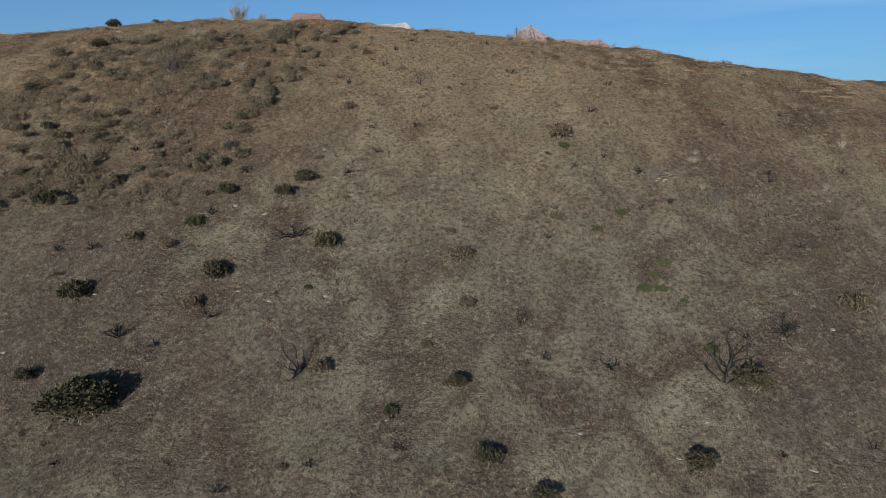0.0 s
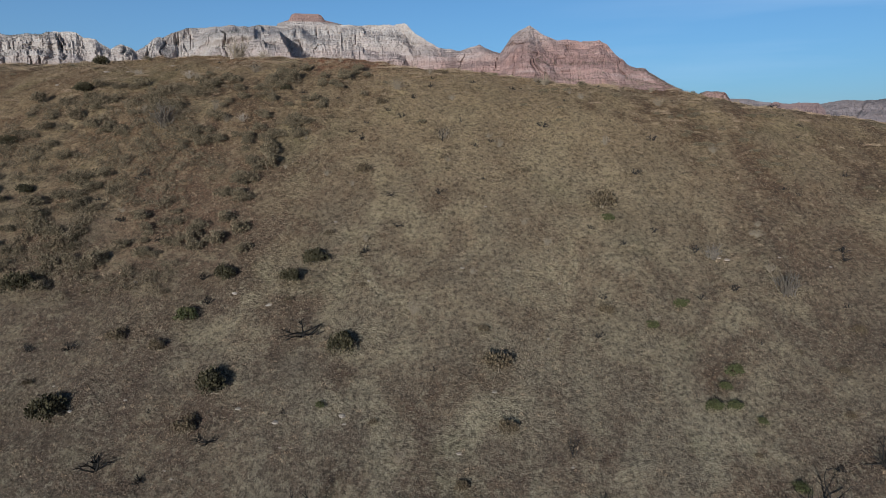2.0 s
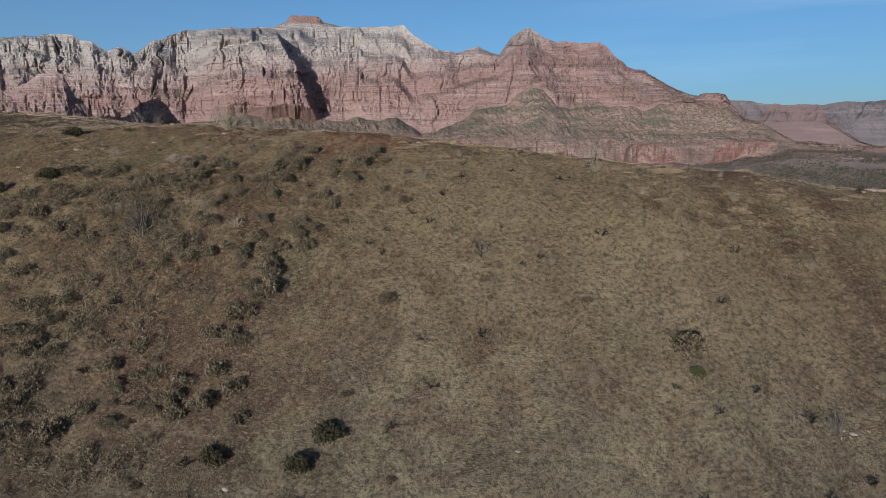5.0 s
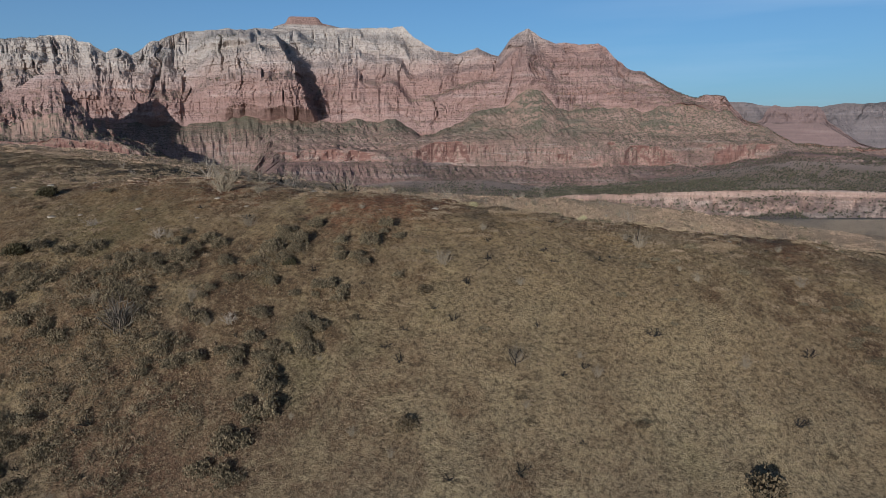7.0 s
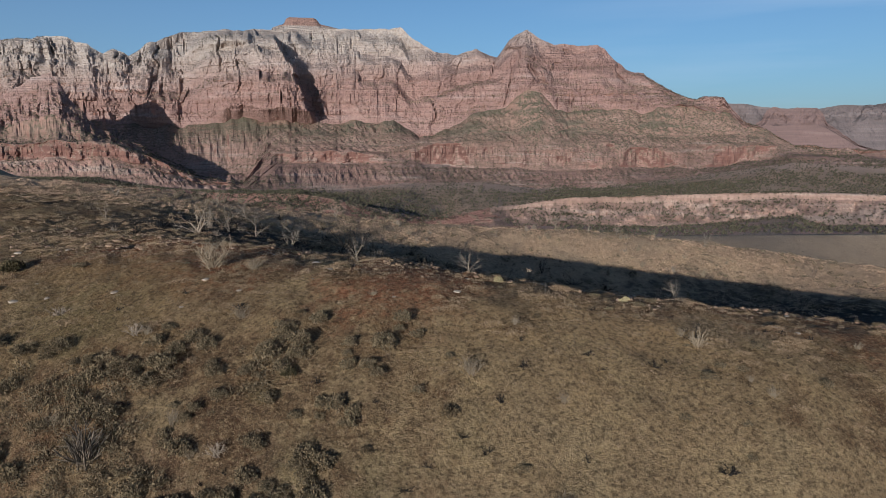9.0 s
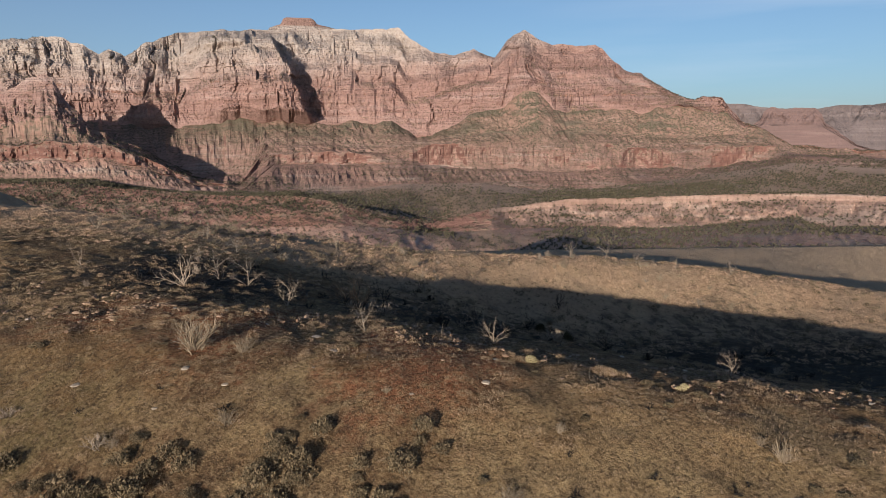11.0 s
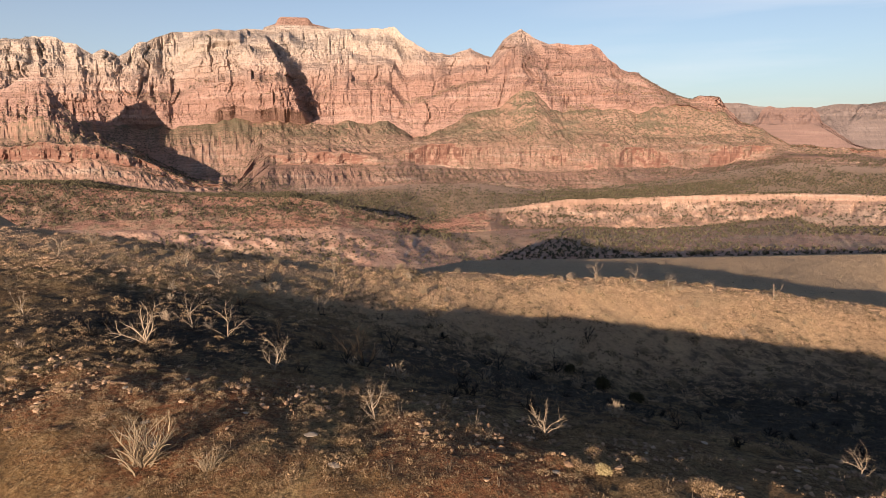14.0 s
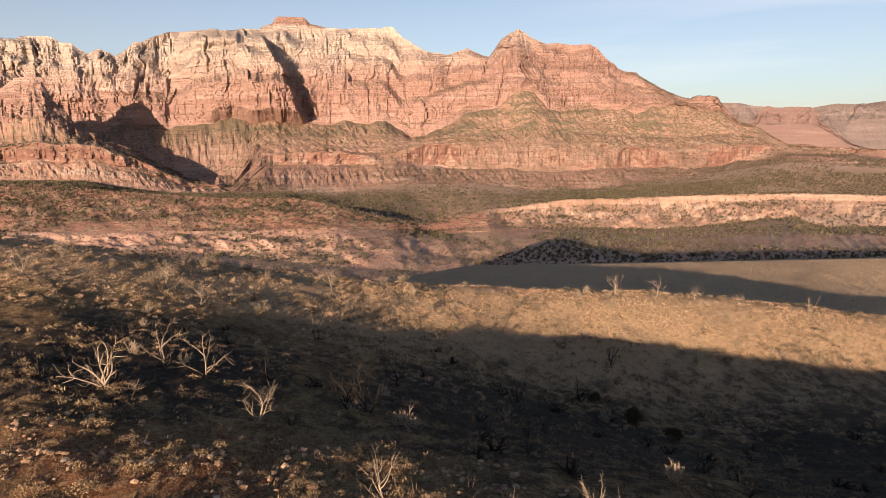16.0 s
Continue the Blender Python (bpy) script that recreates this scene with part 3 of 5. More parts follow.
BUTTEWALL = [(0.412, 3930, 81), (0.439, 3930, 113), (0.455, 3920, 138), (0.468, 3910, 144), (0.53, 3900, 147), (0.543, 3900, 131), (0.563, 3890, 87), (0.588, 3880, 29), (0.613, 3870, 4), (0.636, 3860, -5), (0.757, 3780, -11)]
FARM = [(0.323, 4150, 250), (0.371, 4150, 270), (0.41, 4120, 282), (0.426, 4120, 278), (0.454, 4110, 255), (0.529, 4090, 247), (0.541, 4090, 254), (0.557, 4080, 266), (0.601, 4070, 269), (0.631, 4060, 282), (0.751, 3960, 286)]
FARWALL = [(0.324, 4090, 139), (0.412, 4060, 148), (0.456, 4050, 138), (0.531, 4030, 137), (0.554, 4020, 179), (0.579, 4020, 137), (0.602, 4010, 192), (0.633, 4000, 146), (0.754, 3900, 150)]
MESA = [(-0.23, 4560, 779), (-0.221, 4560, 793), (-0.213, 4560, 803), (-0.2095, 4560, 838), (-0.205, 4560, 847), (-0.172, 4560, 846), (-0.168, 4560, 838), (-0.163, 4560, 808), (-0.15, 4560, 796), (-0.138, 4560, 783)]
NOTCH_WEST = [(-0.75, 3480, 40), (-0.53, 3520, 60), (-0.44, 3480, 20), (-0.37, 3450, -62), (-0.33, 3420, -118), (-0.274, 3420, -105)]
MEADOW = [(-0.9, 800, -165), (-0.3, 800, -160), (0.1, 800, -150), (0.45, 780, -152), (0.9, 780, -150)]
BROW = [(-0.9, 520, -120), (-0.45, 520, -100), (-0.3, 500, -70), (-0.12, 460, -34), (0.0, 440, -17), (0.2, 440, -15.5), (0.45, 455, -16), (0.9, 460, -17)]
DROP = [(-0.9, 580, -140), (-0.3, 560, -105), (0.0, 505, -75), (0.45, 525, -75), (0.9, 530, -78)]
MESA_FOOT = [(-0.9, 4620, 300), (0.2, 4500, 100), (0.40, 3890, 20), (0.47, 3860, 10), (0.56, 3840, -4), (0.63, 3830, -4), (0.9, 3700, -10)]


def along(line, s):
    a = np.array(line, float)
    return np.interp(s, a[:, 0], a[:, 1]), np.interp(s, a[:, 0], a[:, 2])


def smooth(a, b, v):
    t = np.clip((v - a) / (b - a), 0, 1)
    return t * t * (3 - 2 * t)


def build_ground():
    inner = np.linspace(-0.74, 0.76, 800)
    s = np.concatenate([np.linspace(-1.5, -0.75, 26), inner, np.linspace(0.77, 1.5, 26)])
    flat = lambda y, z: (np.full_like(s, y), np.full_like(s, z))
    rim_y, rim_z = along(RIM_WEST + RIM_EAST, s)
    rim_z = rim_z + 6 * fbm(s * 75, s * 0, 4, 31)
    base, spur = along(BASE, s), along(SPUR, s)
    base = (base[0], base[1] + 17 * fbm(s * 42, s * 0, 4, 32))
    top_l, bot_l = along(TOPL, s), along(BOTL, s)
    top_l = (top_l[0], top_l[1] + 9 * fbm(s * 38, s * 0, 3, 35))
    bot_l = (bot_l[0], bot_l[1] + 8 * fbm(s * 30, s * 0, 3, 36))
    # stretches where the lower red ledge stands as a wall; elsewhere scree buries it
    walled = (s < -0.28) | ((s > -0.235) & (s < -0.09)) | ((s > -0.03) & (s < 0.03)) | ((s > 0.26) & (s < 0.33)) | ((s > 0.38) & (s < 0.47))
    walled = np.convolve(np.pad(walled.astype(float), 9, mode="edge"), np.ones(19) / 19, "valid")
    bot_l = (bot_l[0] - 120 * (1 - walled), bot_l[1])
    spur = (spur[0], spur[1] + (s < -0.27) * 9 * fbm(s * 110, s * 0, 4, 33))
    blend = smooth(-0.274, -0.235, s)
    nw = along(NOTCH_WEST, s)
    notch = [nw[k] * (1 - blend) + (spur[k] * 0.6 + base[k] * 0.4) * blend for k in (0, 1)]
    cap_y, cap_z = rim_y + 60, rim_z - 6
    on = (s > -0.2302) & (s < -0.138)
    cap_z = np.where(on, along(MESA, s)[1], cap_z)
    far_y, far_z = along(FARM, s)
    far_y = np.maximum(far_y, cap_y + 100)
    far_z = np.where(s < 0.33, np.minimum(far_z, rim_z - 40), far_z) + 3 * fbm(s * 90, s * 0, 3, 37)
    hide = lambda line, gap, drop: (np.maximum(along(line, s)[0], cap_y + gap), np.where(s < 0.40, np.minimum(along(line, s)[1], cap_z - drop), along(line, s)[1]))
    butte = hide(BUTTE, 40, 30)
    butte = (butte[0], butte[1] + 3 * fbm(s * 150, s * 0, 3, 38))
    far_wall = hide(FARWALL, 80, 60)
    crest = along(CREST, s)
    behind = np.interp(s, (-0.5, -0.2, -0.13, 0.0, 0.04, 0.09, 0.11), (10, 22, 45, 38, 14, 14, 3))
    back = (crest[0] + 30 + 0.6 * behind, crest[1] - behind)
    lines = [
        (along(BROW, s), 30, "slope"), (along(DROP, s), 10, "slope"), (along(MEADOW, s), 12, "slope"), (along(VALE, s), 45, "flat"), (along(MIDL, s), 90, "bench"),
        (crest, 80, "scarp"), (back, 8, "bench"), (along(FOOT, s), 45, "flat"), (bot_l, 45, "scree"), (top_l, 34, "ledge"),
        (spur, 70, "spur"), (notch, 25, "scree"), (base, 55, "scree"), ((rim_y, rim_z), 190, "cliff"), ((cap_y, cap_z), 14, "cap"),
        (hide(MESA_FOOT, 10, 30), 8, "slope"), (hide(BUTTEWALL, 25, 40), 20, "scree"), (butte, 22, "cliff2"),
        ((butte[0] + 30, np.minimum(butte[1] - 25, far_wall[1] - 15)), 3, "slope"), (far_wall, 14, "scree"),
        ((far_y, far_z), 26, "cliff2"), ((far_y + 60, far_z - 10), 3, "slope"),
    ]
    near = np.concatenate([[-148, -138, -124, -108, -92, -76], np.arange(-60, 40, 4.0), np.arange(40, 262, 0.68), np.arange(262, 331, 1.6)])
    Y = [np.full_like(s, v) for v in near]
    Z = [hill(s * (v - FAN[1]), v) for v in near]
    kinds = [np.zeros(len(s), int) for _ in near]
    py, pz = Y[-1], Z[-1]
    last = len(near) + sum(n for _, n, _ in lines[:15])
    pink = len(near) + sum(n for _, n, _ in lines[:18])
    for (ly, lz), count, kind in lines:
        for k in range(1, count + 1):
            f = k / count
            y, z = py + (ly - py) * f, pz + (lz - pz) * f
            hump = 4 * f * (1 - f)
            if kind == "cliff":
                # a wall of jointed blocks in level beds, set back at a few ledges whose height wanders
                wide = 4250.0 * s + 26 * fbm(s * 45, s * 0 + f * 5, 2, 44)
                fj = f + 0.03 * blocks(wide / 150, s * 0, 45) + 0.11 * fbm(s * 16, s * 0, 3, 46)
                g = 0.34 * f + 0.2 * smooth(0.32, 0.44, fj) + 0.2 * smooth(0.58, 0.70, fj) + 0.26 * smooth(0.8, 0.97, fj)
                g = g / (0.34 + 0.2 + 0.2 + 0.26 * smooth(0.8, 0.97, 1 + fj - f))
                plain = 0.75 * smooth(0.05, 0.12, s)
                g = g * (1 - plain) + f * plain
                y = py + (ly - py) * g
                zw = z + 10 * fbm(s * 8, s * 0 + f, 2, 43)
                ledge = 5 * np.sin(zw / 13.0) + 4 * np.sin(zw / 5.3 + 1) + 7 * np.sin(zw / 29.0)
                fade = min(1, f * 9) * min(1, (1 - f) * 9)
                # buttresses, columns and single blocks
                d = ledge * (0.8 - 0.6 * f) + 42 * fbm(s * 20 + 0.3 * f, s * 0 + f * 1.2, 3, 41) + 11 * blocks(wide / 118, zw / 420, 48) + 8 * blocks(wide / 47 + 0.3 * f, zw / 150, 49)
                d = d + 6 * blocks(wide / 19, zw / 62, 50) + 3.5 * blocks(wide / 9, zw / 24, 51)
                # a few deep clefts
                cleft = smooth(0.86, 1.0, 1 - np.abs(value_noise(wide / 60, s * 0 + zw / 300, 52))) * smooth(0.15, 0.4, fbm(s * 24, s * 0 + 2 * f, 2, 54))
                d = d + 34 * cleft
                # the great western buttress, whose edge leans eastward as it comes down
                edge = -0.172 - 0.058 * f + 0.0035 * blocks(s * 0 + f * 9, s * 0, 55)
                d = d - 190 * (1 - smooth(edge - 0.004, edge + 0.004, s)) * smooth(edge - 0.16, edge - 0.05, s) * (1 - smooth(0.75, 0.95, f))
                d = d - 60 * (1 - smooth(-0.262, -0.256, s)) * smooth(-0.36, -0.30, s) * smooth(0.72, 0.8, f)
                y = y + d * fade
                z = z + fade * (3 * fbm(s * 40, s * 0 + f * 14, 3, 59))
            elif kind == "cliff2":
                y = y + (26 * fbm(s * 60, s * 0 + f * 1.2, 4, 61) + 3 * blocks(s * 260, s * 0 + f * 3, 62)) * hump
            elif kind in ("scree", "spur"):
                if kind == "spur":
                    # the western butte: scree below, a craggy crown above
                    crown = 1 - smooth(-0.29, -0.25, s)
                    z = z + crown * (lz - pz) * (f ** 1.5 - f)
                    y = y + crown * hump * (24 * fbm(s * 42, s * 0 + f * 2, 4, 65) + smooth(0.45, 0.6, f) * (14 * blocks(s * 75, z / 40.0, 66) + 9 * blocks(s * 200, z / 15.0, 64)))
                gully = np.abs(fbm(s * 95 + f * 0.9, s * 0 + f * 1.6, 4, 67))
                z = z - hump * ((9 if pz[0] < -60 else 13) * gully - 5) + 3 * hump * fbm(s * 260, s * 0 + f * 6, 2, 71)
            elif kind == "ledge":
                g = walled * f * f * (3 - 2 * f) + (1 - walled) * f
                z = pz + (lz - pz) * g
                y = y - (0.3 + hump) * (22 * fbm(s * 50, s * 0 + f, 4, 73) + 4 * blocks(s * 120, s * 0 + f * 1.5, 74) + 2 * blocks(s * 300, s * 0 + f * 3, 75)) * min(1, 6 * (1 - f)) * min(1, 6 * f)
            elif kind in ("bench", "scarp"):
                east = smooth(0.06, 0.09, s)
                if kind == "scarp":
                    # in the east a gullied slope under a sheer pale cap, with a second ledge lower down
                    z = z + east * (lz - pz) * (0.84 * f ** 1.2 + 0.16 * smooth(0.9, 0.97, f) - f)
                z = z + hump * (9 * fbm(s * 14, s * 0 + f * 2.2, 3, 79) - 5 * np.abs(fbm(s * 36 + f, s * 0 + f * 1.6, 3, 83))) * (1 - 0.6 * east)
                y = y - east * hump * (30 * fbm(s * 58, s * 0 + f * 1.5, 4, 87) + 5 * fbm(s * 170, s * 0 + f * 3, 2, 88))
                z = z + min(1, hump * 2) * 1.6 * fbm(s * 90, s * 0 + f * 9, 2, 85)
                # low ledges follow the beds
                q = z / 24.0 + 1.4 * fbm(s * 9, s * 0 + y[0] / 500, 3, 84)
                z = z + min(1, hump * 3) * (1 - east) * 7.0 * smooth(-0.2, 0.5, fbm(s * 12, s * 0 + y[0] / 300, 2, 86)) * (smooth(0.3, 0.8, q - np.floor(q)) - (q - np.floor(q)))
            elif kind == "slope" and ly[0] < 525:
                z = z + hump * (1.0 * fbm(s * 30, s * 0 + f * 3, 3, 91) + 0.35 * fbm(s * 160, s * 0 + f * 14, 2, 92))
            elif kind == "flat":
                z = z + hump * 4 * fbm(s * 40, s * 0 + f * 4, 4, 89)
            Y.append(y)
            Z.append(z)
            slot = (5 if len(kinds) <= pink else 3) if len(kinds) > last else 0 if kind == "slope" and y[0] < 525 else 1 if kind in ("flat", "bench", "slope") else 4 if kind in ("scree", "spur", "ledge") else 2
            row = np.full(len(s), slot)
            if kind == "spur" and f > 0.5:
                row[s < -0.29] = 2
            if kind == "scarp" and f > 0.04:
                row[s > 0.07 + 0.01 * fbm(s * 0 + f * 5, s * 0, 2, 77)] = 6
            kinds.append(row)
        py, pz = ly, lz
    Y, Z = np.array(Y), np.array(Z)
    X = s[None] * (Y - FAN[1]) + FAN[0]
    X[len(near):] = (s[None] * (np.array(Y[len(near):]) - FAN[1]))
    rows, cols = Y.shape
    me = bpy.data.meshes.new("ground")
    co = np.stack([X, Y, Z], -1).reshape(-1, 3).astype(np.float32)
    i = (np.arange(rows - 1)[:, None] * cols + np.arange(cols - 1)[None]).ravel()
    quads = np.stack([i, i + 1, i + cols + 1, i + cols], -1).astype(np.int32)
    me.vertices.add(len(co))
    me.vertices.foreach_set("co", co.ravel())
    me.loops.add(quads.size)
    me.loops.foreach_set("vertex_index", quads.ravel())
    me.polygons.add(len(quads))
    me.polygons.foreach_set("loop_start", np.arange(0, quads.size, 4, dtype=np.int32))
    slot = np.array(kinds)[1:, 1:].astype(np.int32).ravel()
    me.polygons.foreach_set("material_index", slot)
    me.polygons.foreach_set("use_smooth", slot < 2)
    for m in (HILL, VALLEY, ROCK, HAZED_ROCK, SCREE, HAZED_PINK_ROCK, PALE_LEDGE):
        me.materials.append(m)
    me.update(calc_edges=True)
    me.validate()
    ob = tagged(new("ground", me), "dry burnt hill running down to red benches and layered sandstone cliffs", "ground", kind="structure")
    return ob, X, Y, Z, s


ground, GX, GY, GZ, GS = build_ground()


# the low country behind and beside the camera, below the hill's foot
def build_lowland():
    bm = bmesh.new()
    n = 24
    ring = [[bm.verts.new((r * math.sin(a), -150 + r * math.cos(a), z)) for a in (math.radians(56 + 248 * k / n) for k in range(n + 1))] for r, z in ((3, -116), (120, -105), (600, -130), (2000, -170), (4800, -180))]
    for a, b in zip(ring, ring[1:]):
        for k in range(n):
            bm.faces.new((a[k], a[k + 1], b[k + 1], b[k]))
    bmesh.ops.recalc_face_normals(bm, faces=bm.faces)
    me = bpy.data.meshes.new("lowland")
    bm.to_mesh(me)
    bm.free()
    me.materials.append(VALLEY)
    tagged(new("ground_lowland", me), "wide scrub plain behind the hill", "ground", kind="structure")


build_lowland()


# ---- plants ----
def mesh_from(name, verts, faces, material, smooth_faces=False):
    me = bpy.data.meshes.new(name)
    me.from_pydata(verts, [], faces)
    if smooth_faces:
        me.polygons.foreach_set("use_smooth", [True] * len(me.polygons))
    me.materials.append(material)
    return me


def part(name, me, parent, label=""):
    """A mesh as a part of a thing."""
    ob = new(name, me)
    ob.parent = parent
    return tagged(ob, label) if label else ob


def tube(verts, faces, path, radii, sides=5):
    """A tapered stem along path."""
    start = len(verts)
    for k, (p, r) in enumerate(zip(path, radii)):
        d = (path[min(k + 1, len(path) - 1)] - path[max(k - 1, 0)]).normalized()
        a = d.orthogonal().normalized()
        b = d.cross(a)
        for j in range(sides):
            w = 2 * math.pi * j / sides
            verts.append(p + (a * math.cos(w) + b * math.sin(w)) * r)
    for k in range(len(path) - 1):
        for j in range(sides):
            o, q = start + k * sides, (j + 1) % sides
            faces.append((o + j, o + q, o + sides + q, o + sides + j))
    faces.append(tuple(range(start + (len(path) - 1) * sides, start + len(path) * sides)))


def wander(rng, p, d, length, steps, bend, lift=0.0):
    """A crooked line from p."""
    path = [p.copy()]
    for _ in range(steps):
        d = (d + Vector((rng.gauss(0, bend), rng.gauss(0, bend), rng.gauss(0, bend) + lift))).normalized()
        p = p + d * length / steps
        path.append(p.copy())
    return path


def leaf_mass(rng, count, size, lobes):
    """Small bent leaf sprays spread over the outer part of some lobes (centre, radii)."""
    verts, faces = [], []
    weight = [l[1][0] * l[1][1] for l in lobes]
    for _ in range(count):
        c, r = rng.choices(lobes, weight)[0]
        d = Vector((rng.gauss(0, 1), rng.gauss(0, 1), abs(rng.gauss(0, 1)) - 0.25)).normalized()
        k = rng.uniform(0.55, 1.12)
        p = Vector((c[0] + d.x * r[0] * k, c[1] + d.y * r[1] * k, max(0.03, c[2] + d.z * r[2] * k)))
        out = (d + Vector((rng.gauss(0, 0.5), rng.gauss(0, 0.5), rng.gauss(0.25, 0.4)))).normalized()
        side = out.orthogonal().normalized()
        side.rotate(Matrix.Rotation(rng.uniform(0, 6.28), 3, out))
        a = size * rng.uniform(0.5, 1.3)
        n = len(verts)
        nrm = out.cross(side) * a * 0.25
        verts += [p - side * a * 0.3, p + side * a * 0.3, p + out * a * 0.6 + side * a * 0.42 + nrm, p + out * a * 1.1, p + out * a * 0.6 - side * a * 0.42 + nrm]
        faces += [(n, n + 1, n + 2, n + 4), (n + 4, n + 2, n + 3)]
    return verts, faces


def make_bush(name, seed, material, label, count=800, size=0.16, flat=1.0, category="shrub", group="", stems=4):
    """A leafy bush about one metre in radius: woody stems and a crown of leaf sprays."""
    rng = random.Random(seed)
    top = tagged(new(name), label, category, group)
    lobes = [((0, 0, 0.42 * flat), (0.62, 0.62, 0.55 * flat))]
    for k in range(rng.randint(5, 8)):
        a, r = rng.uniform(0, 6.28), rng.uniform(0.35, 0.72)
        lobes.append(((r * math.cos(a), r * math.sin(a), rng.uniform(0.2, 0.7) * flat), (rng.uniform(0.25, 0.42), rng.uniform(0.25, 0.42), rng.uniform(0.22, 0.42) * flat)))
    v, f = leaf_mass(rng, count, size, lobes)
    part("crown", mesh_from("crown", v, f, material), top)
    for k in range(stems):
        sv, sf = [], []
        a = rng.uniform(0, 6.28)
        d = Vector((math.cos(a) * 0.9, math.sin(a) * 0.9, rng.uniform(0.6, 1.4))).normalized()
        tube(sv, sf, wander(rng, Vector((0, 0, -0.15)), d, rng.uniform(0.7, 1.15), 4, 0.15), (0.03, 0.024, 0.018, 0.012, 0.005), 4)
        part("stem", mesh_from("stem", sv, sf, TWIG), top, "thin brown woody stem")
    return top


def make_twigs(name, seed, material, label, stems=34, spread=1.0, thick=0.022, group="", category="dead shrub", forks=2):
    """A leafless shrub about one metre high: crooked stems that fan out from the ground and fork."""
    rng = random.Random(seed)
    top = tagged(new(name), label, category, group)
    for k in range(stems):
        v, f = [], []
        a = rng.uniform(0, 6.28)
        tilt = rng.uniform(0.15, 1.25) * spread
        d = Vector((math.cos(a) * math.sin(tilt), math.sin(a) * math.sin(tilt), math.cos(tilt)))
        n = rng.uniform(0.6, 1.15)
        path = wander(rng, Vector((rng.gauss(0, 0.1), rng.gauss(0, 0.1), -0.12)), d, n, 5, 0.14, 0.03)
        tube(v, f, path, [thick * q for q in (1.2, 1.0, 0.8, 0.6, 0.45, 0.25)], 4)
        for _ in range(forks):
            b = path[rng.randint(1, 4)]
            e = (d + Vector((rng.gauss(0, 0.6), rng.gauss(0, 0.6), rng.gauss(0.1, 0.4)))).normalized()
            tube(v, f, wander(rng, b, e, rng.uniform(0.25, 0.55), 3, 0.2), [thick * q for q in (0.6, 0.5, 0.35, 0.18)], 3)
        part("branch", mesh_from("branch", v, f, material), top)
    return top


def make_snag(name, seed, material, label, limbs=6, lean=0.1, wide=0.6, thick=0.07, group="", category="dead tree", forks=5, trunk_share=0.3):
    """A dead tree about one metre high: tapered trunk, crooked limbs and their twigs."""
    rng = random.Random(seed)
    top = tagged(new(name), label, category, group)
    v, f = [], []
    a = rng.uniform(0, 6.28)
    trunk = wander(rng, Vector((0, 0, -0.12)), Vector((lean * math.cos(a), lean * math.sin(a), 1)), trunk_share + 0.12, 6, 0.09)
    tube(v, f, trunk, [thick * q for q in (1.35, 1.0, 0.9, 0.8, 0.7, 0.6, 0.5)], 7)
    part("trunk", mesh_from("trunk", v, f, material, True), top)
    for k in range(limbs):
        v, f = [], []
        b = trunk[rng.randint(1, 6)] if k else trunk[6]
        w = 2 * math.pi * (k + rng.uniform(-0.3, 0.3)) / limbs
        d = Vector((math.cos(w) * wide, math.sin(w) * wide, rng.uniform(0.35, 1.1))).normalized()
        n = rng.uniform(0.45, 0.85) * (1.0 - trunk_share * 0.5)
        path = wander(rng, b, d, n, 6, 0.2, 0.03)
        tube(v, f, path, [thick * q for q in (0.6, 0.5, 0.4, 0.32, 0.25, 0.18, 0.08)], 5)
        for _ in range(forks):
            i = rng.randint(2, 5)
            e = (path[i + 1] - path[i]).normalized() + Vector((rng.gauss(0, 0.6), rng.gauss(0, 0.6), rng.gauss(0.15, 0.45)))
            tube(v, f, wander(rng, path[i], e.normalized(), rng.uniform(0.14, 0.34), 4, 0.25, 0.05), [thick * q for q in (0.24, 0.2, 0.15, 0.1, 0.04)], 4)
        part("limb", mesh_from("limb", v, f, material, True), top)
    return top


def set_down(ob, x, y, size, high=None, turn=None, sink=0.05):
    """Stand a thing on the hill at x, y: radius or height size, and its height if that differs."""
    rng = random.Random(x * 13.7 + y * 3.1)
    m = pose(x, y, float(hill(x, y)) - sink, 0, 0, rng.uniform(0, 360) if turn is None else turn)
    return m @ Matrix.Diagonal((size, size, high or size, 1))


USED = set()


def plant(ob, x, y, size, high=None, turn=None, sink=0.05):
    """The first call moves the model itself into place, later ones copy it."""
    m = set_down(ob, x, y, size * 1.12, high or size * 1.4, turn, sink)
    if ob.name in USED:
        return copy_thing(ob, m @ Matrix.Diagonal((1 / ob.scale[0], 1 / ob.scale[1], 1 / ob.scale[2], 1)))
    USED.add(ob.name)
    ob.matrix_basis = m
    return ob


# ---- models of the plants, each varied a few times ----
DARK = [make_bush("bush", 10 + k, LEAF, "dark green leafy shrub on the dry grass slope", 1300, 0.11, group="dark green shrubs on the hill") for k in range(3)]
FRESH = [make_bush("bush", 20 + k, LEAF_FRESH, "low yellow-green shrub on the dry grass slope", 900, 0.11, 0.8, group="fresh green shrubs on the hill") for k in range(2)]
BROWN = [make_bush("bush", 30 + k, LEAF_BROWN, "half-dry brown shrub on the dry grass slope", 700, 0.11, 0.8, group="brown shrubs on the hill") for k in range(3)]
SAGES = [make_bush("sagebrush", 40 + k, SAGE, "pale grey-green sagebrush clump on the hillside", 700, 0.105, 0.9, "sagebrush", "sagebrush on the hill", 2) for k in range(4)]
BURNT = [make_twigs("burnt_shrub", 50 + k, CHAR, "burnt black leafless shrub lying on dry grass", 9, 1.3, 0.06, "burnt shrubs on the hill", forks=6) for k in range(3)]
